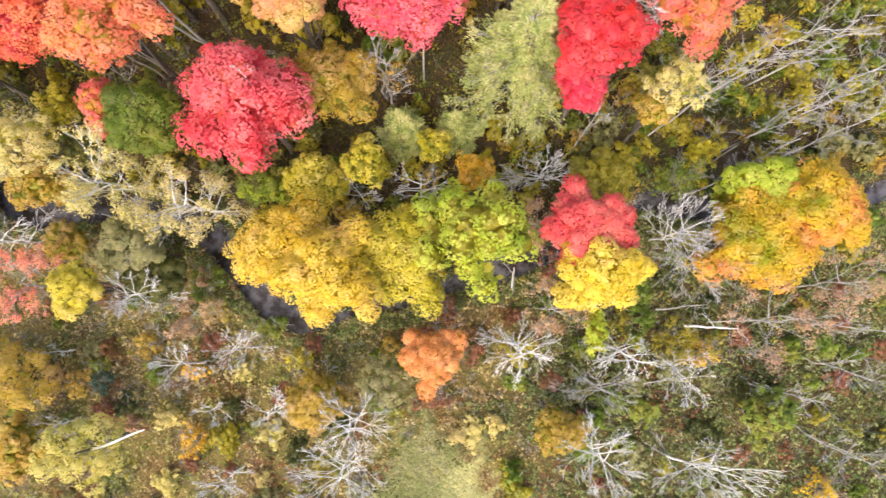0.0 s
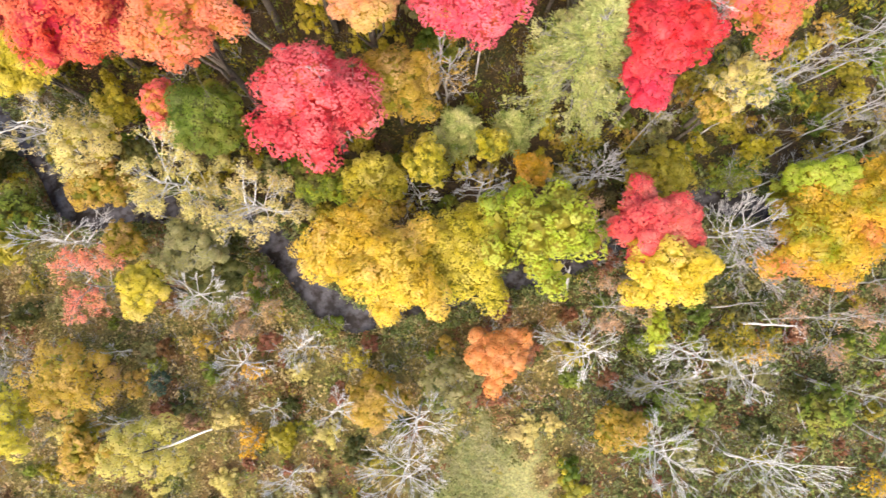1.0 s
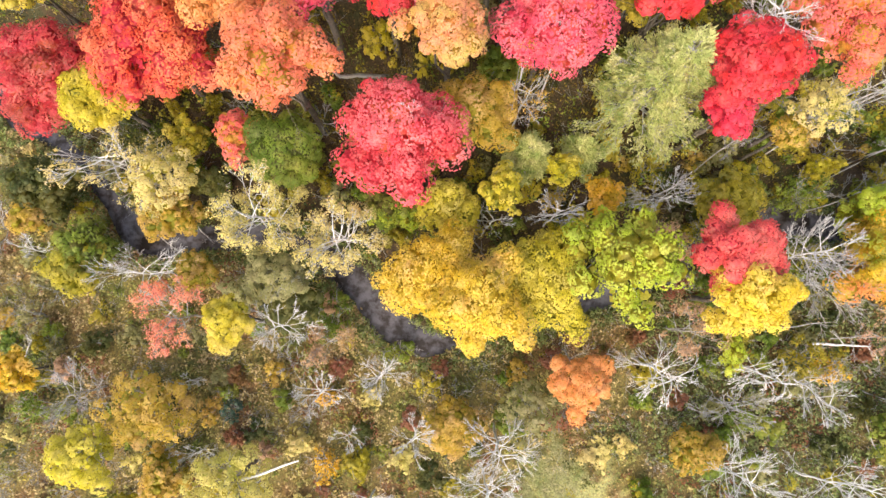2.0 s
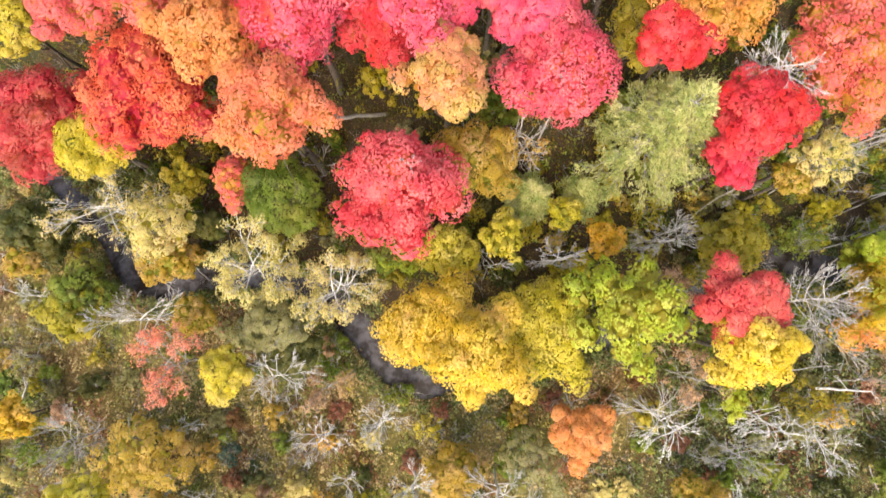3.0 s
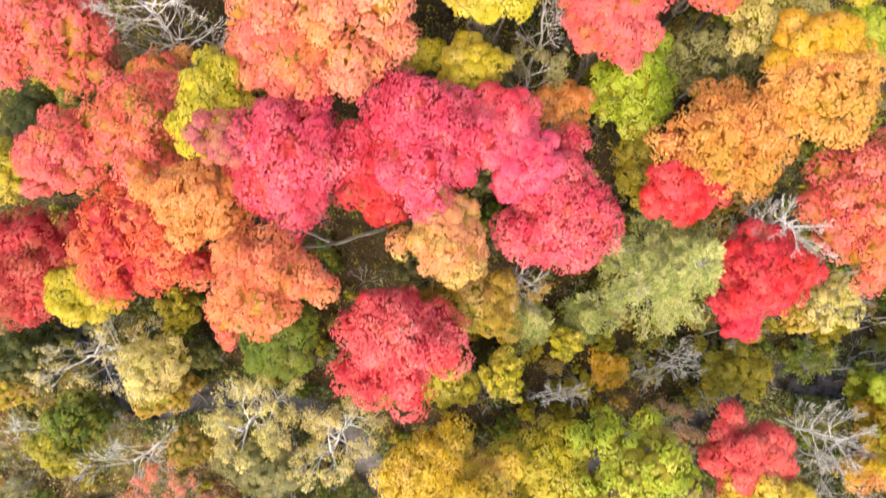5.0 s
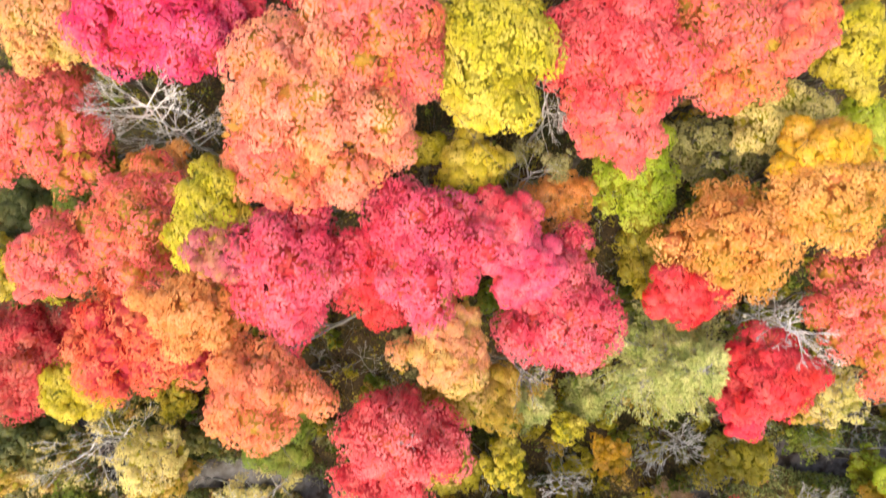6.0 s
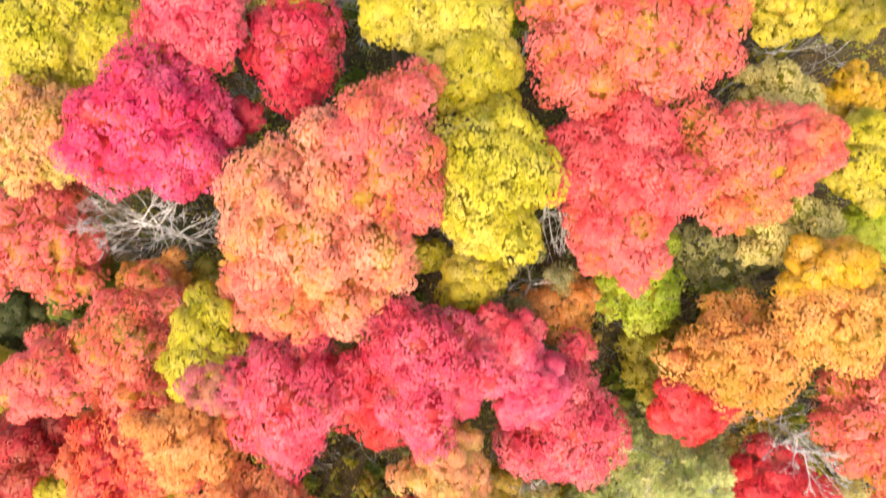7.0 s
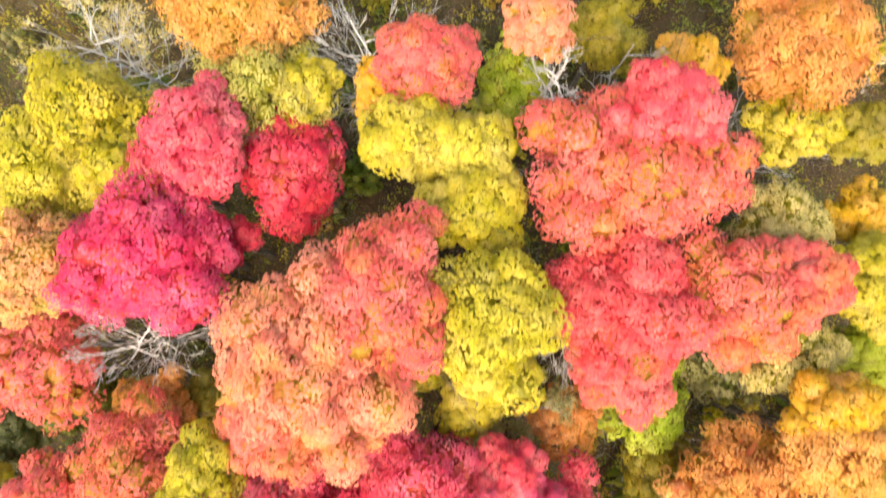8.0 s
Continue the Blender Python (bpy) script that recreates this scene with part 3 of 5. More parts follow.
def fallen_log(seed, x0, y0, z0, x1, y1, z1, thick, label, stubs=4, wood=None):
    rng = np.random.default_rng(seed)
    wood = wood or TWIGWOOD
    log = thing("fallen_log", x0, y0, label, "log", "fallen logs")
    a, b = np.array([0, 0, z0]), np.array([x1 - x0, y1 - y0, z1])
    line = bent(rng, a, b, 8, 0.04)
    part("stem", *tube(line, np.linspace(thick, thick * 0.45, 8), 8), wood, log, smooth=True)
    for i in range(stubs):
        j = rng.integers(3, 8)
        way = unit(rng.normal(0, 1, 3) + (b - a) * 0.12 + np.array([0, 0, 0.5]))
        (v, q), _ = branch(rng, line[j], line[j] + way * rng.uniform(0.8, 1.8), thick * 0.4, 3, 0.4)
        part("branch", v, q, wood, log)
    return log


def forked_trunk(seed, foot, fork, tips, thick, label):
    """A dead trunk that leans from its foot to a fork and goes on in several bare limbs."""
    rng = np.random.default_rng(seed)
    tree = thing("dead_tree", foot[0], foot[1], label, "dead tree", "bare trees")
    base = np.array([foot[0], foot[1], 0])
    crotch = np.array(fork) - base
    part("trunk", *tube(bent(rng, np.array(foot) - base - np.array([0, 0, 0.3]), crotch, 7, 0.05), np.linspace(thick, thick * 0.75, 7), 8), TWIGWOOD, tree, smooth=True)
    for tip in tips:
        end = np.array(tip) - base
        line = bent(rng, crotch, end, 8, 0.12)
        pieces = [tube(line, np.linspace(thick * 0.62, thick * 0.25, 8), 7)]
        for j in (4, 6, 7):
            pieces.append(forked(rng, line[j], line[j] + unit(end - crotch + rng.normal(0, 3.0, 3)) * rng.uniform(1.4, 2.4), thick * 0.2, 2)[0])
        part("limb", *joined(pieces), TWIGWOOD, tree)
    return tree


# ---------------------------------------------------------------- ground and stream
STREAM = [(-120, 34), (-62, 25), (-50, 19.5), (-44.2, 14.5), (-40.6, 9.8), (-37, 8.3), (-33, 8.9), (-27.5, 8.7), (-23.7, 7.5), (-20.5, 5.2), (-18.3, 2.5), (-16.2, 0.1),
          (-13, -1.5), (-9.5, -1.1), (-5, 0.2), (0, 1.6), (5, 3.2), (9.3, 4.4), (14, 7.5), (18.4, 9.5), (22, 9.2), (27, 8.5), (36, 9.5), (60, 14), (120, 22)]


def stream_line(step=0.6):
    p = np.array(STREAM, float)
    out = []
    for i in range(1, len(p) - 2):
        a, b, c, d = p[i - 1], p[i], p[i + 1], p[i + 2]
        n = max(2, int(np.linalg.norm(c - b) / step))
        for t in np.linspace(0, 1, n, endpoint=False):
            out.append(0.5 * (2 * b + (c - a) * t + (2 * a - 5 * b + 4 * c - d) * t * t + (3 * b - a - 3 * c + d) * t ** 3))
    return np.array(out)


LINE = stream_line()
HALF = np.interp(LINE[:, 0], [-16, -11, 8, 17], [1.05, 0.75, 0.75, 1.0]) + 0.22 * np.sin(np.arange(len(LINE)) * 0.17) + 0.2 * np.sin(np.arange(len(LINE)) * 0.43 + 1)


def stream_gap(x, y):
    """Distance from the stream's edge: negative in the water."""
    x, y = np.asarray(x, float), np.asarray(y, float)
    best = np.full(x.shape, 1e9)
    for (lx, ly), w in zip(LINE, HALF):
        np.minimum(best, np.hypot(x - lx, y - ly) - w, out=best)
    return best


def build_ground():
    def axis(lo, hi, step):
        fine = np.arange(lo, hi + step / 2, step)
        far = np.array([8, 20, 45, 100, 220, 500, 1100, 2200.0])
        return np.concatenate([lo - far[::-1], fine, hi + far])
    xs, ys = axis(-66, 46, 0.7), axis(-34, 84, 0.7)
    X, Y = np.meshgrid(xs, ys)
    gap = stream_gap(X, Y)
    Z = 0.16 * np.sin(X * 0.31 + 1.3 * np.sin(Y * 0.21)) + 0.14 * np.sin(Y * 0.37 + 1.1 * np.sin(X * 0.17)) + 0.06 * np.sin(X * 1.3) * np.sin(Y * 1.1 + 0.6)
    bank = np.clip(gap / 1.6, 0, 1)
    Z = Z * bank + np.where(gap < 0, -0.75, -0.75 + 0.75 * bank ** 0.6)
    n, m = len(ys), len(xs)
    idx = np.arange(n * m).reshape(n, m)
    q = np.stack([idx[:-1, :-1], idx[:-1, 1:], idx[1:, 1:], idx[1:, :-1]], -1).reshape(-1, 4)
    ob = new("ground", quad_mesh("ground", np.stack([X, Y, Z], -1).reshape(-1, 3), q, GROUND, True))
    ob.data.attributes.new("meadow", "FLOAT", "POINT").data.foreach_set("value", (np.clip(south(X, Y) / 3.0 + 0.5, 0, 1) * (1 - 0.62 * east(X, Y))).astype(np.float32).ravel())
    ob.data.attributes.new("dry_grass", "FLOAT", "POINT").data.foreach_set("value", clearing(X, Y).astype(np.float32).ravel())
    return tagged(ob, "brown leaf-littered soil with moss and trampled herbs", "ground", kind="structure")


def build_water():
    t = unit(np.gradient(LINE, axis=0))
    nrm = np.stack([-t[:, 1], t[:, 0]], 1)
    ks = np.linspace(-1.25, 1.25, 5)
    v = np.concatenate([np.concatenate([LINE + nrm * (HALF * k)[:, None], np.full((len(LINE), 1), -0.38)], 1)[:, None] for k in ks], 1)
    n = len(LINE)
    idx = np.arange(n * 5).reshape(n, 5)
    q = np.stack([idx[:-1, :-1], idx[1:, :-1], idx[1:, 1:], idx[:-1, 1:]], -1).reshape(-1, 4)
    ob = new("water", quad_mesh("water", v.reshape(-1, 3), q[:, ::-1], WATER, True))
    return tagged(ob, "dark winding stream mirroring the grey sky", "stream", kind="structure")


def scatter(name, seed, count, colour, label, keep, hmin, hmax, radius, per, size, box=(-64, 44, -32, 80)):
    """Low growth that nobody could count: small leaf clumps strewn where keep() allows them."""
    rng = np.random.default_rng(seed)
    x, y = rng.uniform(box[0], box[1], count), rng.uniform(box[2], box[3], count)
    ok = (stream_gap(x, y) > 0.15) & keep(x, y, rng)
    x, y = x[ok], y[ok]
    c = np.stack([x, y, rng.uniform(hmin, hmax, len(x)) ** 1.0], 1)
    v, q, n = clumps(rng, c, radius * rng.uniform(0.6, 1.4, len(c)), per, size)
    v[:, 2] = np.maximum(v[:, 2], 0.02)
    # a thin stem under each clump that stands clear of the ground
    tall = c[c[:, 2] > 0.7]
    if len(tall):
        ang = np.arange(3) * 2 * math.pi / 3
        side = np.stack([np.cos(ang), np.sin(ang), 0 * ang], 1)
        foot = tall * np.array([1, 1, 0]) + np.stack([rng.normal(0, 0.15, len(tall)), rng.normal(0, 0.15, len(tall)), np.full(len(tall), -0.2)], 1)
        sv = np.concatenate([foot[:, None] + 0.022 * side, tall[:, None] + 0.010 * side], 1)
        sq = np.arange(len(tall))[:, None, None] * 6 + np.array([[0, 1, 4, 3], [1, 2, 5, 4], [2, 0, 3, 5]])[None]
        v, q, n = joined([(v, q, n), (sv.reshape(-1, 3), sq.reshape(-1, 4), np.tile(np.concatenate([side, side]), (len(tall), 1)))])
    return tagged(new(name, quad_mesh(name, v, q, LEAVES[colour], True, n)), label, name.replace("_", " "), kind="stuff")


def dry_twigs(name, seed, count, label, keep, tall, per, box):
    """Bare grey stalks and twigs standing among the herbs, in sprays."""
    rng = np.random.default_rng(seed)
    x, y = rng.uniform(box[0], box[1], count), rng.uniform(box[2], box[3], count)
    ok = (stream_gap(x, y) > 0.3) & keep(x, y, rng)
    x, y = x[ok], y[ok]
    n = len(x) * per
    foot = np.repeat(np.stack([x, y, 0 * x], 1), per, 0) + rng.normal(0, 0.10, (n, 3)) * np.array([1, 1, 0])
    way = unit(rng.normal(0, 0.75, (n, 3)) * np.array([1, 1, 0]) + np.array([0, 0, 1.0]))
    length = np.repeat(rng.uniform(0.4, 1.0, len(x)), per) * rng.uniform(0.6, 1.2, n) * tall
    tip = foot + way * length[:, None]
    side = unit(np.cross(way, rng.normal(0, 1, (n, 3))))
    other = np.cross(way, side)
    corner = np.stack([side, -0.5 * side + 0.87 * other, -0.5 * side - 0.87 * other], 1)
    v = np.concatenate([foot[:, None] + 0.016 * corner, tip[:, None] + 0.008 * corner], 1)
    q = np.arange(n)[:, None, None] * 6 + np.array([[0, 1, 4, 3], [1, 2, 5, 4], [2, 0, 3, 5]])[None]
    return tagged(new(name, quad_mesh(name, v.reshape(-1, 3), q.reshape(-1, 4), TWIGWOOD)), label, "dry stalks", kind="stuff")


def patches(x, y, scale, seed, level):
    f = np.sin(x * scale + seed) * np.sin(y * scale * 1.13 + seed * 2.1) + 0.6 * np.sin(x * scale * 2.3 + y * scale * 1.7 + seed * 3.3) + 0.35 * np.sin(y * scale * 4.1 - x * scale * 3.2 + seed)
    return f > level


def south(x, y):
    """Metres south of the stream (negative: north)."""
    return np.interp(x, LINE[:, 0], LINE[:, 1]) - y


def clearing(x, y):
    """The small grassy clearing in the meadow."""
    return np.hypot((x + 1.0) / 5.3, (y + 17.8) / 6.6) < 1 + 0.30 * np.sin(x * 1.9 + 1) * np.sin(y * 1.3) + 0.15 * np.sin(x * 3.1) * np.sin(y * 3.7)


def east(x, y):
    """0 on the brown meadow, 1 where it turns green towards the east."""
    return np.clip((x - 4.5 + 2.0 * np.sin(y * 0.5) + 1.5 * np.sin(y * 1.3 + x * 0.4)) / 4.0, 0, 1)


build_ground()
build_water()
scatter("green_herbs", 21, 12000, "bank", "rank green herbs on the damp meadow", lambda x, y, r: (south(x, y) > 0) & ~clearing(x, y) & (r.random(len(x)) < east(x, y)), 0.05, 0.9, 0.36, 7, 0.23, (0, 44, -32, 14))
scatter("meadow_herbs", 11, 26000, "meadow", "low mixed green and brown meadow herbs south of the stream", lambda x, y, r: (south(x, y) > 0) & (y < 22) & ~clearing(x, y) & (r.random(len(x)) > 0.8 * east(x, y)), 0.05, 0.7, 0.36, 7, 0.23, (-64, 44, -32, 22))
scatter("rust_bracken", 12, 9000, "rust", "patches of rust-brown bracken and dying herbs", lambda x, y, r: (south(x, y) > 0) & patches(x, y, 0.28, 1.7, 0.55), 0.2, 0.9, 0.4, 9, 0.2, (-64, 44, -32, 16))
scatter("green_brambles", 13, 7000, "darkgreen", "low dark green brambles filling the gaps", lambda x, y, r: patches(x, y, 0.33, 4.2, 0.45), 0.3, 1.4, 0.5, 10, 0.21)
scatter("woodland_undergrowth", 14, 13000, "litter", "olive and brown undergrowth on the woodland floor", lambda x, y, r: (south(x, y) < 0), 0.1, 1.8, 0.42, 9, 0.2)
scatter("olive_undergrowth", 15, 4500, "olive", "yellow-olive bushes in the undergrowth", lambda x, y, r: patches(x, y, 0.42, 7.7, 0.6), 0.4, 2.2, 0.45, 10, 0.2)
scatter("understorey_saplings", 18, 5200, "olive", "olive saplings in the gaps of the wood", lambda x, y, r: (south(x, y) < -6) & patches(x, y, 0.5, 2.9, 0.1), 1.5, 5.5, 0.55, 10, 0.24, (-64, 44, 8, 80))
scatter("understorey_greens", 19, 5200, "green", "green saplings and bushes in the gaps of the wood", lambda x, y, r: (south(x, y) < -6) & patches(x, y, 0.45, 8.3, 0.1), 1.0, 5.0, 0.55, 10, 0.24, (-64, 44, 8, 80))
scatter("bank_herbs", 17, 26000, "bank", "rank green herbs hanging over the stream's banks", lambda x, y, r: (stream_gap(x, y) < 1.7), 0.1, 0.9, 0.36, 10, 0.2, (-60, 40, -6, 24))
scatter("dry_grass", 16, 10000, "grass", "pale dry grass in a small clearing", lambda x, y, r: clearing(x, y), 0.0, 0.05, 0.30, 12, 0.13, (-12, 12, -30, -8))
dry_twigs("dry_stalks", 20, 5200, "dry grey stalks standing among meadow herbs", lambda x, y, r: (south(x, y) > 0.5) & ~clearing(x, y) & patches(x, y, 0.36, 5.1, -0.25), 1.7, 6, (-62, 42, -30, 16))
dry_twigs("woodland_twigs", 22, 2600, "grey leafless twigs among the undergrowth of the wood", lambda x, y, r: (south(x, y) < -1) & patches(x, y, 0.4, 3.3, 0.0), 2.4, 6, (-62, 42, 0, 80))


# large maples along the north bank
broadleaf(101, -14.3, 14.4, 18.2, 4.1, 4.6, "raspberry", "dense raspberry-red maple standing alone above the north bank", turn=-20)
broadleaf(102, -22.3, 18.8, 22.0, 3.6, 3.4, "tangerine", "tall orange-salmon maple on the wood's edge")
broadleaf(103, -33.4, 22.1, 16.7, 5.2, 4.5, "redorange", "red-orange maple on the wood's edge", open_=0.15)
broadleaf(104, -37.0, 27.8, 18.9, 2.8, 3.0, "coral", "coral-red maple crown in the wood")
broadleaf(105, -31.7, 29.8, 19.3, 3.6, 4.3, "coral", "coral-red maple crown beside yellow neighbour")
broadleaf(106, -26.4, 24.2, 21.2, 3.5, 2.7, "apricot", "golden-orange maple between red neighbours")
broadleaf(107, -20.8, 26.6, 22.7, 4.1, 4.7, "magenta", "large magenta-pink maple with dense crown")
broadleaf(108, -11.9, 27.7, 21.7, 4.5, 4.7, "magenta", "wide magenta-red maple with dense crown")
broadleaf(109, -5.6, 26.6, 19.7, 2.5, 2.8, "magenta", "pink-red maple crown joined to its neighbours")
broadleaf(110, -2.7, 23.6, 17.9, 3.9, 4.8, "raspberry", "pink-red maple leaning over the wood's edge")
broadleaf(111, -10.6, 21.4, 20.3, 2.5, 3.3, "peach", "peach and pale yellow maple with pink tips")
broadleaf(112, -8.8, 17.1, 13.3, 3.7, 2.7, "ochre", "ochre-orange understorey tree below the peach maple", open_=0.2)
bare_tree(113, -5.3, 19.5, 14.5, 2.9, "half-bare ochre tree with reddish tips", colour='ochre', leafy=0.5, wood=TWIGWOOD, name='half_bare_tree', category='tree', twigs=6, stretch=(1.05, 0.95))
boughed_conifer(114, 6.3, 19.3, 17.7, 4.3, "palegreen", "feathery pale green conifer with yellowing needles", tiers=11)
broadleaf(115, 11.1, 18.9, 18.7, 3.3, 3.1, "red", "scarlet maple beside the pale conifer")
broadleaf(116, 5.8, 24.4, 17.9, 3.0, 2.1, "red", "smaller scarlet maple behind the pale conifer")
broadleaf(117, 8.5, 27.9, 19.9, 4.4, 4.1, "orange", "broad orange maple with open golden crown", open_=0.18)
broadleaf(118, 14.0, 30.5, 21.5, 3.8, 3.6, "orange", "tall orange maple with golden patches", open_=0.1)
broadleaf(119, 17.8, 23.3, 19.7, 3.7, 4.9, "coral", "coral-orange maple at the wood's edge")
broadleaf(120, -42.8, 20.9, 14.3, 4.3, 4.5, "crimson", "crimson maple above the stream")
broadleaf(121, -38.0, 18.7, 13.9, 2.8, 2.4, "yellow", "yellow tree below the red maples")
broadleaf(122, -25.3, 29.6, 22.4, 2.5, 3.4, "yellow", "bright yellow-green tree among red maples", open_=0.1)
broadleaf(123, -24.4, 27.7, 22.7, 1.9, 2.1, "mauve", "thin mauve-pink maple against yellow", open_=0.25)
broadleaf(124, -15.3, 26.3, 19.0, 3.0, 3.5, "red", "red maple filling between two magenta crowns")
broadleaf(125, -7.0, 29.0, 19.7, 2.5, 2.7, "raspberry", "pink-red maple between magenta crowns")
broadleaf(126, 10.3, 16.0, 14.7, 1.7, 1.9, "red", "small scarlet maple under the taller one")
bare_tree(127, -13.4, 15.2, 18.4, 1.0, "dead grey snag standing in a red crown", boughs=5, low=0.85, thick=0.6, stretch=(0.85, 1.18))
bare_tree(128, -1.9, 21.4, 17.0, 1.2, "dead grey snag standing in a pink crown", boughs=5, low=0.85, thick=0.6, stretch=(0.96, 1.04))

# the wood further north
broadleaf(129, -18.3, 37.0, 25.3, 6.1, 6.5, "salmon", "very large salmon-orange maple with broad crown", leaf=0.185)
broadleaf(130, -13.8, 40.7, 26.0, 3.5, 5.4, "coral", "tall coral-pink maple grown into its neighbour", leaf=0.185)
broadleaf(131, -20.6, 33.1, 23.2, 3.4, 2.9, "coral", "lower salmon-pink maple beside the large one", leaf=0.185)
broadleaf(132, -7.6, 39.3, 25.4, 3.8, 4.4, "yellow", "tall clear yellow tree with grey twigs showing", open_=0.12, leaf=0.19)
broadleaf(133, -7.8, 36.9, 23.2, 2.8, 2.0, "yellow", "yellow lower tree beside the tall yellow one", leaf=0.19)
broadleaf(134, -8.7, 33.6, 17.7, 2.4, 2.5, "yellow", "small yellow tree in a gap", open_=0.3, leaf=0.19)
broadleaf(135, -12.0, 35.2, 15.7, 2.2, 1.1, "yellow", "small yellow tree in a gap", open_=0.3, leaf=0.19)
broadleaf(136, 0.7, 40.2, 23.5, 4.8, 5.1, "raspberry", "pink-red maple with rounded lobes", leaf=0.185)
broadleaf(137, 0.8, 35.9, 21.2, 3.4, 3.2, "coral", "coral maple hanging over a dark gap", leaf=0.185)
broadleaf(138, 7.8, 40.0, 23.0, 3.8, 4.3, "coral", "orange-pink maple with open crown", open_=0.12, leaf=0.185)
broadleaf(139, 12.0, 41.1, 22.2, 2.4, 2.5, "coral", "coral-red maple at the crown's east side", leaf=0.185)
broadleaf(140, 1.3, 48.4, 24.9, 6.8, 5.0, "coral", "very large coral-pink maple with domed crown", leaf=0.185)
broadleaf(141, 2.7, 51.2, 25.5, 3.6, 2.6, "raspberry", "pink crown of a tall maple", leaf=0.185)
broadleaf(142, -29.1, 43.9, 23.3, 5.3, 5.1, "fuchsia", "large deep magenta maple with dense crown", leaf=0.185)
broadleaf(143, -25.6, 50.7, 23.5, 3.3, 3.4, "raspberry", "pink-red maple behind the magenta one", leaf=0.185)
broadleaf(144, -20.4, 49.1, 20.5, 3.3, 4.0, "red", "red maple with open edges", open_=0.15, leaf=0.185)
broadleaf(145, -26.5, 44.8, 18.7, 3.5, 1.8, "red", "red maple half hidden under taller crowns", leaf=0.185)
broadleaf(146, -33.3, 52.9, 22.1, 3.9, 3.7, "yellow", "bright yellow tree with fine leaves", leaf=0.19)
broadleaf(147, -36.6, 49.5, 21.2, 4.0, 3.6, "yellow", "yellow tree with fine leaves", leaf=0.19)
broadleaf(148, -30.9, 49.4, 21.5, 2.7, 2.1, "yellow", "yellow tree beside a red maple", leaf=0.19)
broadleaf(149, -22.8, 54.3, 21.2, 5.9, 3.5, "straw", "thin pale yellow tree with grey twigs showing", open_=0.3, leaf=0.155)
broadleaf(150, -19.4, 54.3, 20.2, 2.2, 2.5, "yellow", "yellow tree at the edge of a dark gap", open_=0.3, leaf=0.19)
broadleaf(151, -23.5, 59.6, 21.5, 5.4, 3.2, "orange", "orange maple with golden edges", leaf=0.185)
broadleaf(152, -11.3, 55.3, 22.5, 3.6, 3.2, "coral", "coral and yellow maple with pointed crown", leaf=0.185)
broadleaf(153, -14.6, 54.5, 20.2, 1.4, 2.0, "gold", "golden lower tree between crowns", open_=0.2, leaf=0.185)
broadleaf(154, -12.2, 50.8, 22.6, 3.5, 2.9, "yellow", "round bright yellow tree in the wood", leaf=0.19)
broadleaf(155, -8.6, 49.6, 22.1, 3.4, 2.3, "yellow", "bright yellow tree with small leaves", leaf=0.19)
broadleaf(156, -8.4, 46.1, 22.7, 3.3, 2.7, "yellow", "olive-yellow tree between taller crowns", leaf=0.19)
broadleaf(157, 14.1, 56.8, 21.3, 4.8, 4.6, "orange", "tall orange maple with coral patches", leaf=0.185, open_=0.15)
broadleaf(158, 13.7, 51.7, 18.9, 3.2, 2.3, "yellow", "yellow tree below the orange maple", open_=0.2, leaf=0.19)
broadleaf(159, 18.3, 51.2, 18.7, 2.4, 2.0, "olive", "olive-yellow tree below the orange maple", open_=0.2, leaf=0.19)
broadleaf(160, 12.7, 45.0, 18.7, 3.2, 2.6, "sand", "pale yellow tree with soft crown", open_=0.15, leaf=0.155)
broadleaf(161, 19.2, 45.6, 16.5, 2.0, 2.5, "gold", "golden-olive tree with dark gaps", open_=0.3, leaf=0.19)
broadleaf(162, 17.7, 40.9, 19.0, 2.1, 3.6, "yellow", "yellow tree with fine leaves", leaf=0.19)
broadleaf(163, 19.7, 36.0, 15.7, 2.6, 2.4, "lime", "green tree under yellow neighbours", leaf=0.185)
broadleaf(164, 12.6, 36.3, 18.7, 3.5, 2.4, "sand", "pale greenish yellow tree with soft crown", open_=0.2, leaf=0.155)
broadleaf(165, 13.7, 33.3, 21.2, 2.9, 2.1, "gold", "golden-yellow maple at the wood's edge", leaf=0.185)
broadleaf(166, -35.9, 43.1, 21.9, 3.3, 3.5, "peach", "peach-orange tree beside the magenta maple", leaf=0.185)
broadleaf(167, -38.4, 37.3, 19.2, 4.6, 4.7, "coral", "reddish peach maple with pale tips", open_=0.1, leaf=0.185)
broadleaf(168, 3.7, 33.2, 16.0, 2.9, 4.4, "lime", "yellow-green tree with darker lower leaves", open_=0.15, leaf=0.185)
broadleaf(169, -1.9, 31.4, 14.2, 2.9, 2.6, "orange", "small orange-olive tree in a gap", open_=0.35, leaf=0.185)
broadleaf(170, 10.5, 35.0, 15.2, 5.1, 2.4, "greygreen", "grey-green thin tree in a gap", open_=0.35, leaf=0.185)
broadleaf(171, 6.0, 55.5, 19.7, 2.6, 2.2, "gold", "golden tree behind the coral maple", open_=0.15, leaf=0.185)
broadleaf(172, -5.4, 55.0, 17.1, 2.5, 4.2, "lime", "yellow-green tree between taller crowns", open_=0.2, leaf=0.185)
broadleaf(173, -3.9, 58.1, 21.7, 2.1, 2.6, "salmon", "thin salmon-orange tree between crowns", open_=0.2, leaf=0.185)
broadleaf(174, 1.9, 60.1, 15.7, 2.8, 2.8, "olive", "olive-leaved tree in a gap", open_=0.3, leaf=0.185)
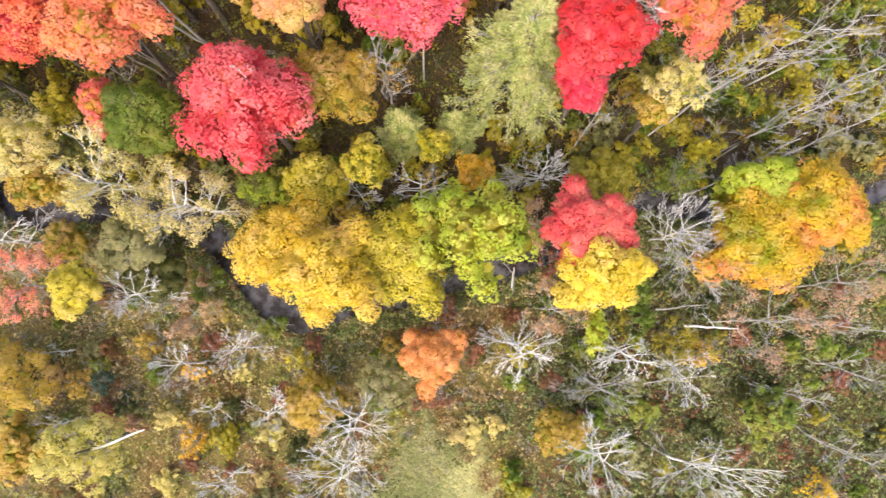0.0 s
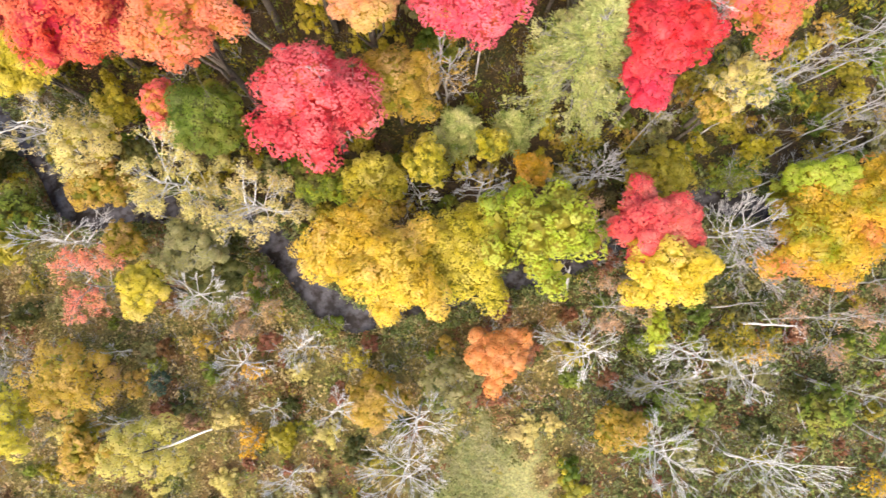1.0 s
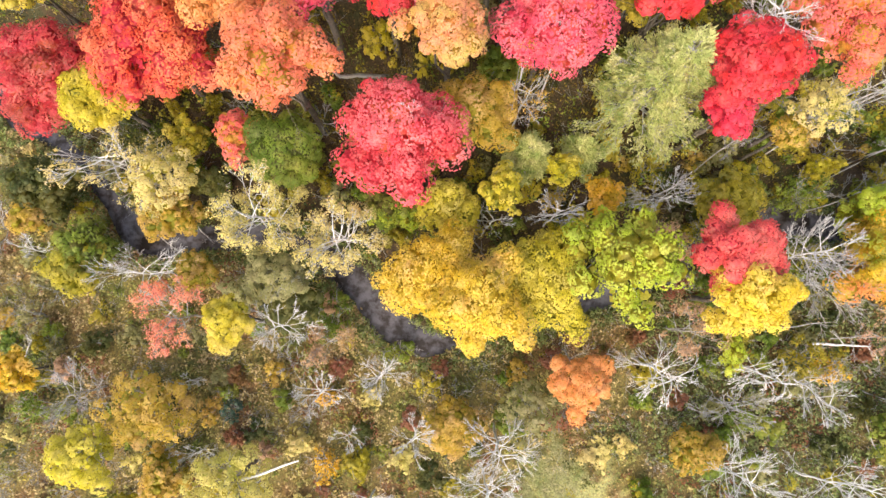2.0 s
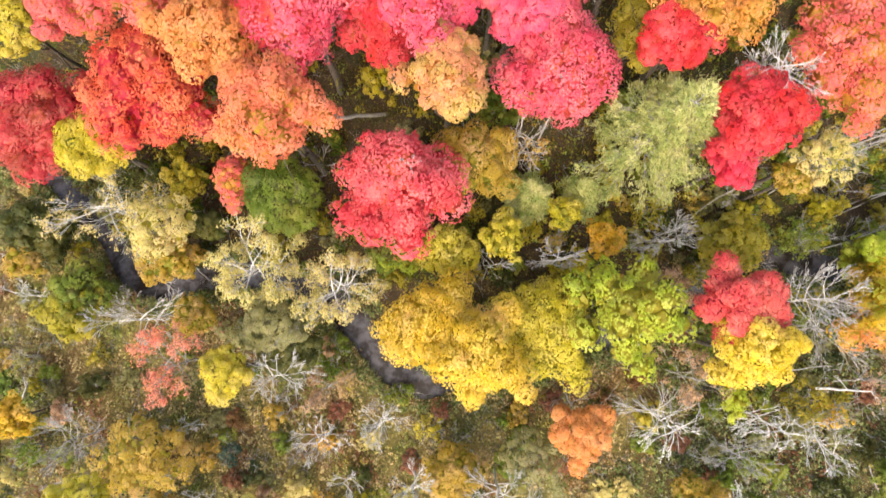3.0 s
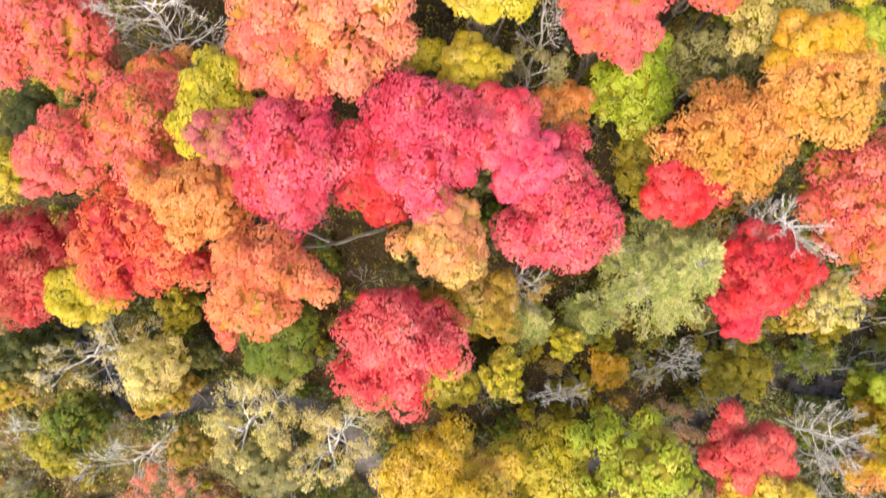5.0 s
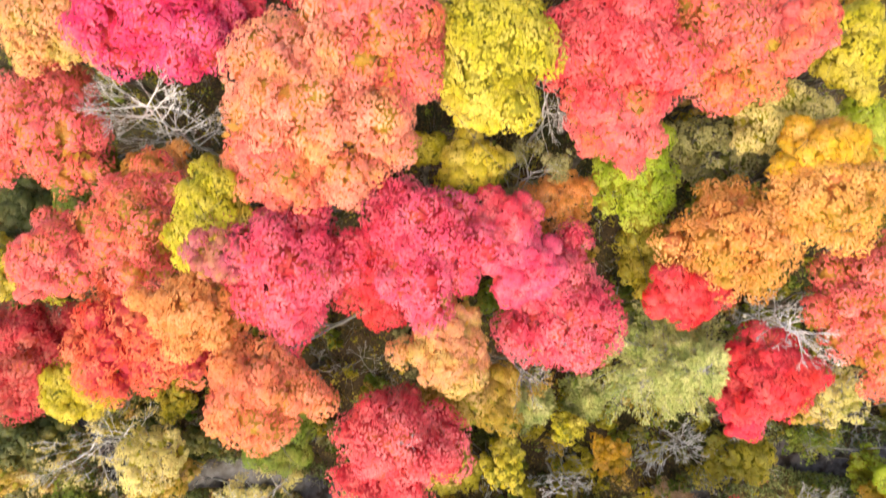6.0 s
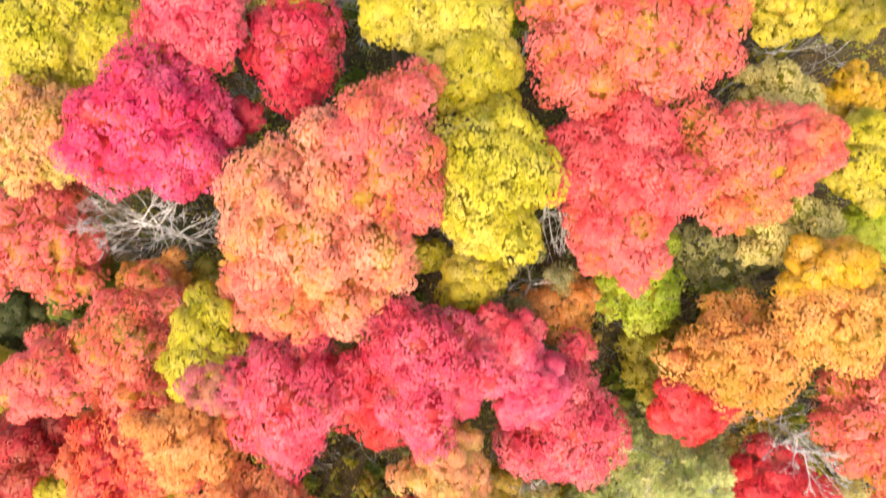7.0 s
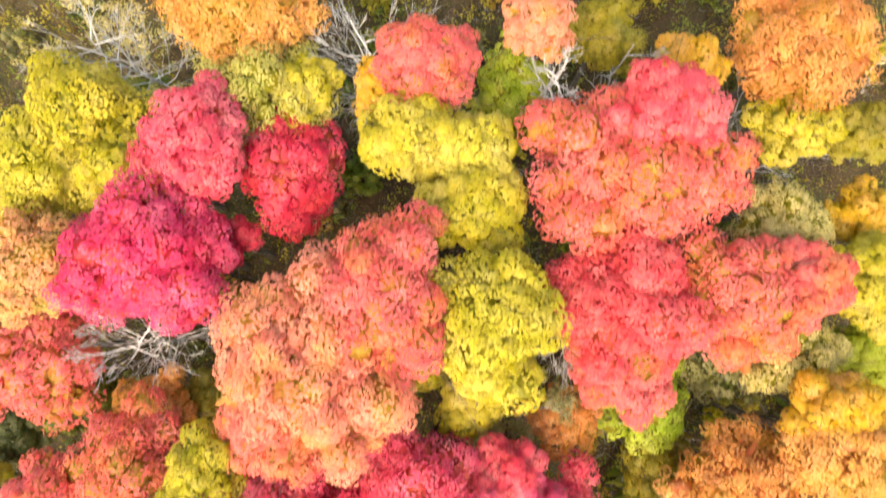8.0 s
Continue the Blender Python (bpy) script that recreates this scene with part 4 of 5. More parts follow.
bare_tree(175, -4.7, 33.0, 16.5, 2.4, "half-bare olive tree between crowns", colour='greygreen', leafy=0.8, wood=TWIGWOOD, name='half_bare_tree', category='tree', stretch=(1.13, 0.89))
broadleaf(176, 5.0, 27.6, 13.2, 2.7, 3.2, "olive", "olive-yellow understorey tree in the wood", open_=0.2)
broadleaf(177, -43.1, 27.5, 15.2, 1.9, 2.5, "yellow", "yellow tree between red crowns", open_=0.2)
broadleaf(178, -42.8, 31.6, 12.7, 2.8, 2.6, "darkgreen", "dark green tree in a gap", leaf=0.185)
broadleaf(179, -37.3, 33.6, 13.7, 3.1, 2.6, "green", "olive-green tree in a gap", open_=0.2, leaf=0.185)
broadleaf(180, -28.0, 33.3, 13.7, 2.3, 2.1, "olive", "olive-leaved tree in a gap", open_=0.3, leaf=0.185)
broadleaf(181, -30.7, 33.0, 16.7, 2.7, 2.9, "orange", "orange-tipped maple beside a gap", leaf=0.185)
broadleaf(182, -35.7, 57.0, 9.7, 2.7, 2.7, "green", "green understorey tree below a dead one", leaf=0.185)
bare_tree(183, 16.8, 22.4, 19.0, 2.8, "large bare silver-grey dead tree", boughs=24, thick=0.9, twigs=12, stretch=(1.07, 0.94), lean=(-5.2, -0.5))
bare_tree(184, -31.0, 37.9, 18.3, 3.4, "bare grey dead tree in a gap", boughs=27, thick=0.9, twigs=12, stretch=(1.22, 0.82))
bare_tree(185, -2.5, 38.8, 19.0, 2.6, "bare grey dead tree between crowns", boughs=13, twigs=8, stretch=(0.83, 1.21))
bare_tree(186, -33.8, 58.5, 18.5, 4.1, "bare grey tree with a few yellow leaves", boughs=28, colour='sand', leafy=0.22, twigs=15, thick=0.9, stretch=(1.15, 0.87))
bare_tree(187, -15.5, 58.0, 18.5, 4.6, "bare grey tree beside a dark gap", boughs=30, twigs=14, stretch=(0.97, 1.04))
bare_tree(188, -3.2, 54.0, 21.5, 2.2, "small-crowned bare white tree", boughs=18, low=0.6, twigs=8, stretch=(0.84, 1.19))
bare_tree(189, 2.6, 57.2, 18.0, 2.5, "bare grey tree leaning out", boughs=6, stretch=(1.02, 0.98))
bare_tree(190, 12.1, 53.9, 16.0, 2.6, "bare grey tree in a dark gap", boughs=6, stretch=(0.83, 1.21))
bare_tree(191, 16.1, 50.9, 14.0, 2.2, "bare grey tree in a dark gap", boughs=7, stretch=(1.46, 0.68))

# trees beside the stream
broadleaf(192, -11.8, 4.3, 13.3, 4.7, 3.1, "bright", "soft golden-yellow maple leaning over the stream", leaf=0.16, open_=0.12, star=1.2)
broadleaf(193, -8.9, 2.2, 14.9, 3.8, 3.5, "bright", "bright golden-yellow maple beside the stream", star=1.9)
broadleaf(194, -3.2, 4.0, 12.1, 3.4, 3.9, "yellow", "yellow maple beside a lime-green one", star=1.4)
broadleaf(195, 2.5, 5.0, 15.3, 4.3, 3.7, "lime", "lime-green maple with open branching crown", open_=0.22, star=1.9, gap=2.1, leaf=0.2)
broadleaf(196, 10.9, 5.6, 14.3, 3.4, 2.6, "coralred", "coral-red maple over the stream", star=1.7)
broadleaf(197, 11.5, 2.3, 14.5, 3.3, 2.6, "bright", "round ochre-yellow maple beside the stream", star=1.4)
broadleaf(198, 25.4, 5.6, 12.0, 4.3, 4.7, "harlequin", "golden maple with coral patches", star=1.5)
broadleaf(199, 29.3, 7.3, 12.7, 3.2, 3.4, "harlequin", "orange and yellow maple beside the stream")
broadleaf(200, 25.5, 9.4, 11.2, 3.5, 1.7, "lime", "lime-green maple crown behind golden one")
broadleaf(201, -0.9, -4.2, 11.2, 2.3, 2.2, "apricot", "small bright orange maple on the meadow", star=1.3)
broadleaf(202, -4.5, -6.4, 9.1, 2.7, 2.4, "greygreen", "grey-green willow bush on the meadow", open_=0.36, name='shrub', category='shrub', deep=1.2, leaf=0.21, gap=2.2, tuft_leaves=13)
broadleaf(203, -10.7, -8.2, 7.0, 2.4, 2.5, "ochre", "ochre bush on the meadow", name='shrub', category='shrub', deep=1.2, leaf=0.21, gap=2.2, tuft_leaves=13, open_=0.2)
broadleaf(204, -36.3, -6.3, 8.4, 4.1, 3.3, "ochre", "ochre-yellow small tree on the meadow", open_=0.36, leaf=0.19)
broadleaf(205, -40.7, -9.4, 9.7, 2.8, 2.7, "yellow", "pale yellow-green small tree", open_=0.36, leaf=0.19)
broadleaf(206, -28.7, -11.7, 10.2, 3.6, 2.8, "straw", "pale yellow birch with a white snapped stem", open_=0.45, leaf=0.17, name='birch_tree')
bare_tree(207, -33.2, 1.6, 9.5, 2.8, "thin salmon-red maple losing its leaves", colour='salmon', leafy=0.55, wood=TWIGWOOD, name='half_bare_tree', category='tree', stretch=(1.08, 0.92))
broadleaf(208, -27.8, 1.0, 12.7, 1.7, 2.2, "yellow", "slender yellow-green tree on the meadow", open_=0.3, leaf=0.19)
broadleaf(209, -24.6, 4.4, 11.2, 2.4, 2.1, "greygreen", "grey-green willow on the bank", open_=0.36, leaf=0.19)
broadleaf(210, -24.0, 2.2, 8.7, 2.4, 2.4, "darkgreen", "dark olive bush on the bank", name='shrub', category='shrub', deep=1.2, leaf=0.21, gap=2.2, tuft_leaves=13, open_=0.2)
broadleaf(211, -42.6, 7.6, 7.5, 2.8, 2.4, "green", "dark olive-green bush on the bank", name='shrub', category='shrub', deep=1.2, leaf=0.21, gap=2.2, tuft_leaves=13, open_=0.2)
broadleaf(212, -43.0, 5.9, 7.5, 2.7, 2.5, "olive", "yellow-olive bush on the bank", name='shrub', category='shrub', deep=1.2, leaf=0.21, gap=2.2, tuft_leaves=13, open_=0.2)
broadleaf(213, -47.2, 13.2, 6.7, 3.4, 2.9, "darkgreen", "dark green thicket beside the stream", name='shrub', category='shrub', deep=1.2, leaf=0.21, gap=2.2, tuft_leaves=13, open_=0.2)
bare_tree(214, -37.5, 13.7, 12.5, 3.4, "half-bare sandy tree over the stream", colour='sand', leafy=0.22, boughs=14, name='half_bare_tree', category='tree', twigs=10, stretch=(1.0, 1.0))
broadleaf(215, -33.8, 12.9, 11.7, 2.8, 2.6, "sand", "sandy yellow tree over the stream", open_=0.4, leaf=0.155)
broadleaf(216, -34.6, 10.3, 7.7, 2.8, 2.1, "ochre", "ochre-brown bush at the water's edge", name='shrub', category='shrub', deep=1.2, leaf=0.21, gap=2.2, tuft_leaves=13, open_=0.2)
bare_tree(217, -24.8, 9.7, 15.0, 2.9, "half-bare sandy yellow tree on the bank", colour='sand', leafy=0.5, boughs=18, name='half_bare_tree', category='tree', stretch=(0.97, 1.04), lean=(-0.3, -1.4))
bare_tree(218, -19.4, 8.4, 15.0, 2.6, "half-bare whitish tree on the bank", colour='sand', leafy=0.35, boughs=20, name='half_bare_tree', category='tree', twigs=10, stretch=(1.1, 0.91), lean=(0.3, -1.6))
broadleaf(219, -23.8, 14.6, 12.5, 2.9, 2.9, "green", "green-leaved tree at the wood's edge")
broadleaf(220, -28.3, 16.3, 10.2, 1.6, 2.5, "coral", "small salmon-orange maple under tall ones", name='shrub', category='shrub', deep=1.2, leaf=0.21, gap=2.2, tuft_leaves=13, open_=0.2)
broadleaf(221, -33.4, 16.9, 7.5, 1.7, 1.9, "yellow", "small bright yellow bush under the trees", name='shrub', category='shrub', deep=1.2, leaf=0.21, gap=2.2, tuft_leaves=13, open_=0.2)
shrub(222, -38.7, 17.6, 5.1, 3.2, 3.4, "darkgreen", "dark green thicket under the trees")
broadleaf(223, -10.8, 10.7, 8.6, 2.8, 1.9, "yellow", "yellow bush on the north bank", open_=0.15, name='shrub', category='shrub', deep=1.2, leaf=0.21, gap=2.2, tuft_leaves=13)
broadleaf(224, -6.5, 11.4, 10.5, 1.7, 2.0, "yellow", "pale yellow bush on the north bank", open_=0.25, name='shrub', category='shrub', deep=1.2, leaf=0.21, gap=2.2, tuft_leaves=13)
boughed_conifer(225, -3.6, 15.2, 7.0, 2.0, "palegreen", "small pale green feathery conifer", tiers=5)
boughed_conifer(226, 1.2, 15.4, 6.5, 1.6, "palegreen", "small pale green feathery conifer", tiers=5)
broadleaf(227, -0.7, 13.6, 7.2, 1.4, 1.4, "yellow", "small bright yellow bush under the trees", name='shrub', category='shrub', deep=1.2, leaf=0.21, gap=2.2, tuft_leaves=13, open_=0.2)
broadleaf(228, 2.7, 11.1, 7.4, 1.8, 1.5, "gold", "ochre-orange bush on the bank", name='shrub', category='shrub', deep=1.2, leaf=0.21, gap=2.2, tuft_leaves=13, open_=0.2)
shrub(229, 7.7, 14.1, 4.1, 1.9, 2.2, "olive", "yellow-olive bush on the bank")
broadleaf(230, 13.7, 10.8, 7.7, 3.1, 2.2, "olive", "yellow-olive tree on the north bank", name='shrub', category='shrub', deep=1.2, leaf=0.21, gap=2.2, tuft_leaves=13, open_=0.2)
broadleaf(231, 17.9, 16.6, 13.7, 2.5, 2.1, "sand", "thin sandy tree at the wood's edge", open_=0.4, leaf=0.155)
broadleaf(232, 17.0, 15.4, 10.7, 1.5, 1.3, "ochre", "ochre bush at the wood's edge", name='shrub', category='shrub', deep=1.2, leaf=0.21, gap=2.2, tuft_leaves=13, open_=0.2)
shrub(233, 21.2, 11.6, 5.3, 3.1, 2.0, "green", "green bush on the north bank")
broadleaf(234, -15.9, 10.5, 6.7, 2.5, 1.5, "green", "green bush below the raspberry maple", name='shrub', category='shrub', deep=1.2, leaf=0.21, gap=2.2, tuft_leaves=13, open_=0.2)

# bushes along the banks
bare_tree(235, 8.6, 11.2, 5.0, 2.5, "bare grey bush on the north bank", boughs=13, twigs=10, stretch=(1.71, 0.59))
bare_tree(236, 7.9, 6.8, 7.0, 1.9, "half-bare pinkish bush on the bank", colour='pinksand', leafy=0.5, wood=TWIGWOOD, name='half_bare_tree', category='tree', stretch=(0.98, 1.02))
shrub(237, 11.8, 8.2, 4.3, 2.1, 1.5, "olive", "olive bush overhanging the stream")
shrub(238, 15.7, 9.4, 4.8, 2.2, 1.5, "ochre", "ochre bush overhanging the stream")
shrub(239, 21.4, 11.1, 5.3, 2.4, 1.3, "green", "green bush on the north bank")
shrub(240, 21.5, 6.1, 5.3, 2.0, 1.5, "olive", "yellow-olive bush on the south bank")
broadleaf(241, 25.0, 9.1, 6.2, 1.7, 1.8, "lime", "green bush overhanging the stream", name='shrub', category='shrub', deep=1.2, leaf=0.21, gap=2.2, tuft_leaves=13, open_=0.2)
broadleaf(242, -10.7, 10.4, 7.2, 2.8, 1.9, "yellow", "yellow bush below the raspberry maple", open_=0.1, name='shrub', category='shrub', deep=1.2, leaf=0.21, gap=2.2, tuft_leaves=13)
broadleaf(243, -15.5, 10.2, 6.2, 2.8, 1.3, "lime", "yellow-green bush below the raspberry maple", name='shrub', category='shrub', deep=1.2, leaf=0.21, gap=2.2, tuft_leaves=13, open_=0.2)
broadleaf(244, -5.8, 11.6, 6.7, 1.3, 1.3, "yellow", "yellow bush on the north bank", name='shrub', category='shrub', deep=1.2, leaf=0.21, gap=2.2, tuft_leaves=13, open_=0.2)
shrub(245, -1.2, 11.4, 4.3, 1.2, 1.0, "ochre", "ochre bush on the north bank")
shrub(246, 9.7, 3.8, 4.3, 1.5, 1.5, "rust", "rusty bush on the bank")
broadleaf(247, -32.9, 5.4, 6.2, 1.8, 1.8, "ochre", "ochre bush on the south bank", name='shrub', category='shrub', deep=1.2, leaf=0.21, gap=2.2, tuft_leaves=13, open_=0.2)
broadleaf(248, -47.9, 10.5, 6.2, 1.5, 1.8, "ochre", "orange-brown bush on the bank", name='shrub', category='shrub', deep=1.2, leaf=0.21, gap=2.2, tuft_leaves=13, open_=0.2)
broadleaf(249, -35.2, 10.7, 7.2, 2.5, 1.8, "ochre", "ochre-brown bush at the water's edge", name='shrub', category='shrub', deep=1.2, leaf=0.21, gap=2.2, tuft_leaves=13, open_=0.2)
broadleaf(250, -31.6, 13.1, 6.2, 1.8, 1.3, "darkgreen", "dark green bush at the wood's edge", name='shrub', category='shrub', deep=1.2, leaf=0.21, gap=2.2, tuft_leaves=13, open_=0.2)
shrub(251, -39.3, 17.5, 4.3, 3.2, 1.7, "darkgreen", "dark green thicket under the maples")
shrub(252, -25.0, 5.6, 3.3, 1.2, 1.3, "darkgreen", "dark green bush at the water's edge")
shrub(253, -21.6, 2.2, 2.8, 2.0, 1.8, "green", "low green bush at the water's edge")
shrub(254, -21.4, 0.4, 2.8, 2.0, 1.8, "green", "low green bush at the water's edge")
shrub(255, 12.4, -3.8, 3.3, 1.3, 1.3, "green", "green bush on the meadow")
shrub(256, -15.4, -2.1, 2.8, 2.0, 1.0, "green", "low green bush on the meadow")
broadleaf(257, -28.0, 3.7, 6.2, 2.8, 2.0, "greygreen", "grey-green willow bush on the bank", name='shrub', category='shrub', deep=1.2, leaf=0.21, gap=2.2, tuft_leaves=13, open_=0.36)
broadleaf(258, 23.3, 3.2, 6.2, 1.5, 1.5, "green", "green bush under bare trees", name='shrub', category='shrub', deep=1.2, leaf=0.21, gap=2.2, tuft_leaves=13, open_=0.2)

# meadow shrubs
broadleaf(259, 9.8, -10.5, 6.7, 2.3, 1.8, "ochre", "ochre-yellow bush on the meadow", open_=0.2, name='shrub', category='shrub', deep=1.2, leaf=0.21, gap=2.2, tuft_leaves=13)
shrub(260, 21.1, -3.3, 4.8, 3.4, 2.6, "olive", "olive and ochre bush on the meadow")
shrub(261, 22.6, -4.4, 5.3, 1.3, 1.5, "gold", "small orange bush on the meadow")
bare_tree(262, 26.5, -1.5, 9.0, 3.4, "half-bare pinkish-grey tree on the meadow", colour='pinksand', leafy=0.34, wood=TWIGWOOD, name='half_bare_tree', category='tree', stretch=(1.07, 0.94))
bare_tree(263, 32.1, 1.6, 9.0, 2.8, "half-bare pinkish-grey tree on the meadow", colour='pinksand', leafy=0.34, wood=TWIGWOOD, name='half_bare_tree', category='tree', stretch=(1.03, 0.97))
bare_tree(264, 9.0, -0.4, 9.0, 2.3, "half-bare sandy tree beside the stream", colour='pinksand', leafy=0.34, wood=TWIGWOOD, name='half_bare_tree', category='tree', stretch=(1.15, 0.87))
broadleaf(265, 12.5, -2.1, 7.7, 0.8, 2.1, "lime", "narrow upright yellow-green bush", name='shrub', category='shrub', deep=1.2, leaf=0.21, gap=2.2, tuft_leaves=13, open_=0.2)
broadleaf(266, 27.5, -9.0, 6.2, 2.1, 2.1, "green", "olive-green bush on the meadow", name='shrub', category='shrub', deep=1.2, leaf=0.21, gap=2.2, tuft_leaves=13, open_=0.2)
shrub(267, 32.4, -15.7, 4.3, 1.7, 1.5, "gold", "orange bush on the meadow")
shrub(268, 14.7, -8.6, 3.8, 1.7, 1.3, "green", "green bush on the meadow")
shrub(269, -30.9, -6.9, 2.5, 1.4, 1.3, "bluegreen", "small blue-green spruce on the meadow", name='spruce_sapling')
shrub(270, -31.1, -5.5, 2.3, 1.2, 0.9, "green", "small green bush on the meadow")
shrub(271, -22.0, -11.9, 3.8, 1.4, 1.7, "gold", "small yellow-orange bush on the meadow")
broadleaf(272, -35.3, -12.0, 6.7, 1.8, 2.7, "ochre", "ochre-yellow bush on the meadow", name='shrub', category='shrub', deep=1.2, leaf=0.21, gap=2.2, tuft_leaves=13, open_=0.2)
shrub(273, -21.9, -6.0, 4.8, 1.0, 0.9, "gold", "small orange bush on the meadow")
broadleaf(274, -11.1, -8.4, 7.0, 2.2, 2.4, "ochre", "ochre bush on the meadow", name='shrub', category='shrub', deep=1.2, leaf=0.21, gap=2.2, tuft_leaves=13, open_=0.2)
shrub(275, -12.7, -5.1, 3.3, 1.5, 1.5, "yellow", "small bright yellow bush under the trees")
shrub(276, -48.6, 1.7, 4.8, 1.5, 2.0, "greygreen", "grey-green bush on the meadow")
shrub(277, -48.1, -6.4, 4.3, 2.1, 1.8, "green", "green bush on the meadow")
broadleaf(278, -47.9, -3.0, 6.7, 1.3, 2.0, "gold", "narrow golden bush on the meadow", name='shrub', category='shrub', deep=1.2, leaf=0.21, gap=2.2, tuft_leaves=13, open_=0.2)
shrub(279, 2.7, -3.7, 3.3, 1.3, 2.5, "rust", "rust-brown bush on the meadow")
shrub(280, -1.2, -8.4, 2.8, 2.6, 1.3, "rust", "low rust-brown bush on the meadow")
shrub(281, 0.3, -0.6, 3.3, 1.1, 1.5, "rust", "rust-brown bush beside the stream")
shrub(282, -30.7, 0.9, 2.3, 1.6, 1.6, "rust", "rust-brown bush beside the willow")

# dead trees
bare_tree(283, -42.8, -4.9, 6.0, 2.5, "bare grey bush on the meadow", boughs=16, wood=TWIGWOOD, twigs=8, stretch=(0.88, 1.14))
bare_tree(284, -21.3, -1.0, 5.0, 1.9, "withered pinkish bush on the meadow", colour='pinksand', leafy=0.34, wood=TWIGWOOD, name='half_bare_tree', category='tree', stretch=(1.07, 0.94))
bare_tree(285, 13.2, -7.1, 6.0, 2.5, "bare grey tangled tree on the meadow", boughs=14, wood=TWIGWOOD, twigs=8, stretch=(1.47, 0.68))
bare_tree(286, 20.7, 3.2, 9.0, 3.1, "tangled bare grey tree beside the stream", boughs=18, twigs=11, wood=TWIGWOOD, stretch=(1.08, 0.93))
bare_tree(287, 29.2, 16.5, 13.0, 1.8, "tall bare grey tree leaning outward", wood=TWIGWOOD, thick=0.65, twigs=6, boughs=13, low=0.5, stretch=(1.38, 0.72), lean=(4.6, 1.6))
bare_tree(288, 25.1, 13.2, 11.0, 1.4, "tall bare grey tree leaning outward", wood=TWIGWOOD, thick=0.6, twigs=6, boughs=13, low=0.45, stretch=(1.3, 0.77), lean=(4.7, 3.0))
bare_tree(289, 20.2, 17.9, 13.0, 1.7, "tall bare grey tree leaning outward", wood=TWIGWOOD, thick=0.6, twigs=6, boughs=13, low=0.5, stretch=(1.24, 0.81), lean=(4.7, 1.7))
bare_tree(290, 30.9, -1.1, 9.0, 1.6, "bare grey tree leaning outward", wood=TWIGWOOD, thick=0.6, twigs=6, boughs=12, low=0.4, stretch=(1.41, 0.71), lean=(3.6, -1.1))
fallen_log(291, 23.8, -1.6, 1.2, 27.7, -1.4, 1.9, 0.06, "grey fallen trunk resting on branches", stubs=6)
fallen_log(292, 15.2, -7.7, 0.2, 20.9, -6.6, 1.2, 0.08, "thin grey fallen trunk on the meadow", stubs=5)
bare_tree(293, 5.9, -3.0, 10.4, 2.6, "bare white dead tree with drooping branches", boughs=18, droop=0.25, twigs=11, stretch=(1.18, 0.85), lean=(0.3, -0.9))
bare_tree(294, 14.4, -3.5, 10.2, 1.9, "bare white dead tree with drooping branches", boughs=16, droop=0.25, twigs=11, stretch=(1.18, 0.85), lean=(0.4, -1.0))
bare_tree(295, 19.7, -4.4, 8.0, 2.3, "leaning bare grey tree on the meadow", boughs=13, stretch=(1, 1), twigs=8, lean=(-0.0, -2.4))
bare_tree(296, -7.0, -8.8, 11.2, 2.2, "bare white dead tree on the meadow", boughs=17, droop=0.15, twigs=11, stretch=(1.07, 0.93), lean=(-0.2, -0.8))
bare_tree(297, -8.0, -12.8, 9.6, 2.8, "bare white dead tree on the meadow", boughs=18, twigs=11, stretch=(1.16, 0.87), lean=(0.0, -0.8))
bare_tree(298, 12.3, -12.3, 8.9, 3.0, "bare white dead tree with forked stems", boughs=17, twigs=10, stretch=(0.96, 1.04))
bare_tree(299, 19.6, -13.3, 10.0, 3.5, "bare white dead tree with several leaning stems", boughs=18, twigs=10, stretch=(1.31, 0.77), lean=(1.6, 0.6))
bare_tree(300, -17.9, -14.5, 7.0, 1.7, "small bare grey tree on the meadow", boughs=10, twigs=8, stretch=(1.18, 0.84))
bare_tree(301, -21.6, -5.2, 7.6, 2.1, "snapped bare white dead tree", boughs=10, twigs=8, stretch=(1.14, 0.88))
bare_tree(302, -14.1, -8.8, 7.6, 2.0, "bare grey dead shrub on the meadow", boughs=12, twigs=8, stretch=(1.01, 0.99))
bare_tree(303, -16.6, -3.8, 9.0, 1.7, "thin bare grey tree on the meadow", boughs=13, twigs=8, stretch=(1.18, 0.85))
bare_tree(304, -20.1, -9.2, 4.0, 1.3, "small bare grey shrub on the meadow", boughs=6, stretch=(1.17, 0.85))
bare_tree(305, -24.6, 0.4, 10.0, 2.2, "thin bare grey tree on the meadow", boughs=16, twigs=10, stretch=(1.32, 0.76))
bare_tree(306, 19.2, 5.8, 10.0, 3.1, "tangled bare grey tree beside the stream", boughs=18, twigs=12, stretch=(1.09, 0.92))
bare_tree(307, 18.5, 15.4, 12.0, 1.8, "tall bare grey tree leaning outward", wood=TWIGWOOD, thick=0.65, twigs=6, boughs=12, low=0.55, stretch=(1.16, 0.86), lean=(4.4, 2.4))
bare_tree(308, 22.3, 18.2, 14.0, 2.6, "tall bare grey tree leaning outward", wood=TWIGWOOD, thick=0.65, twigs=6, boughs=14, low=0.5, stretch=(1.37, 0.73), lean=(5.7, 2.0))
bare_tree(309, 22.6, 10.3, 10.5, 1.8, "tall bare grey tree leaning outward", wood=TWIGWOOD, thick=0.65, twigs=6, boughs=13, low=0.5, stretch=(1.13, 0.88), lean=(5.1, 2.4))
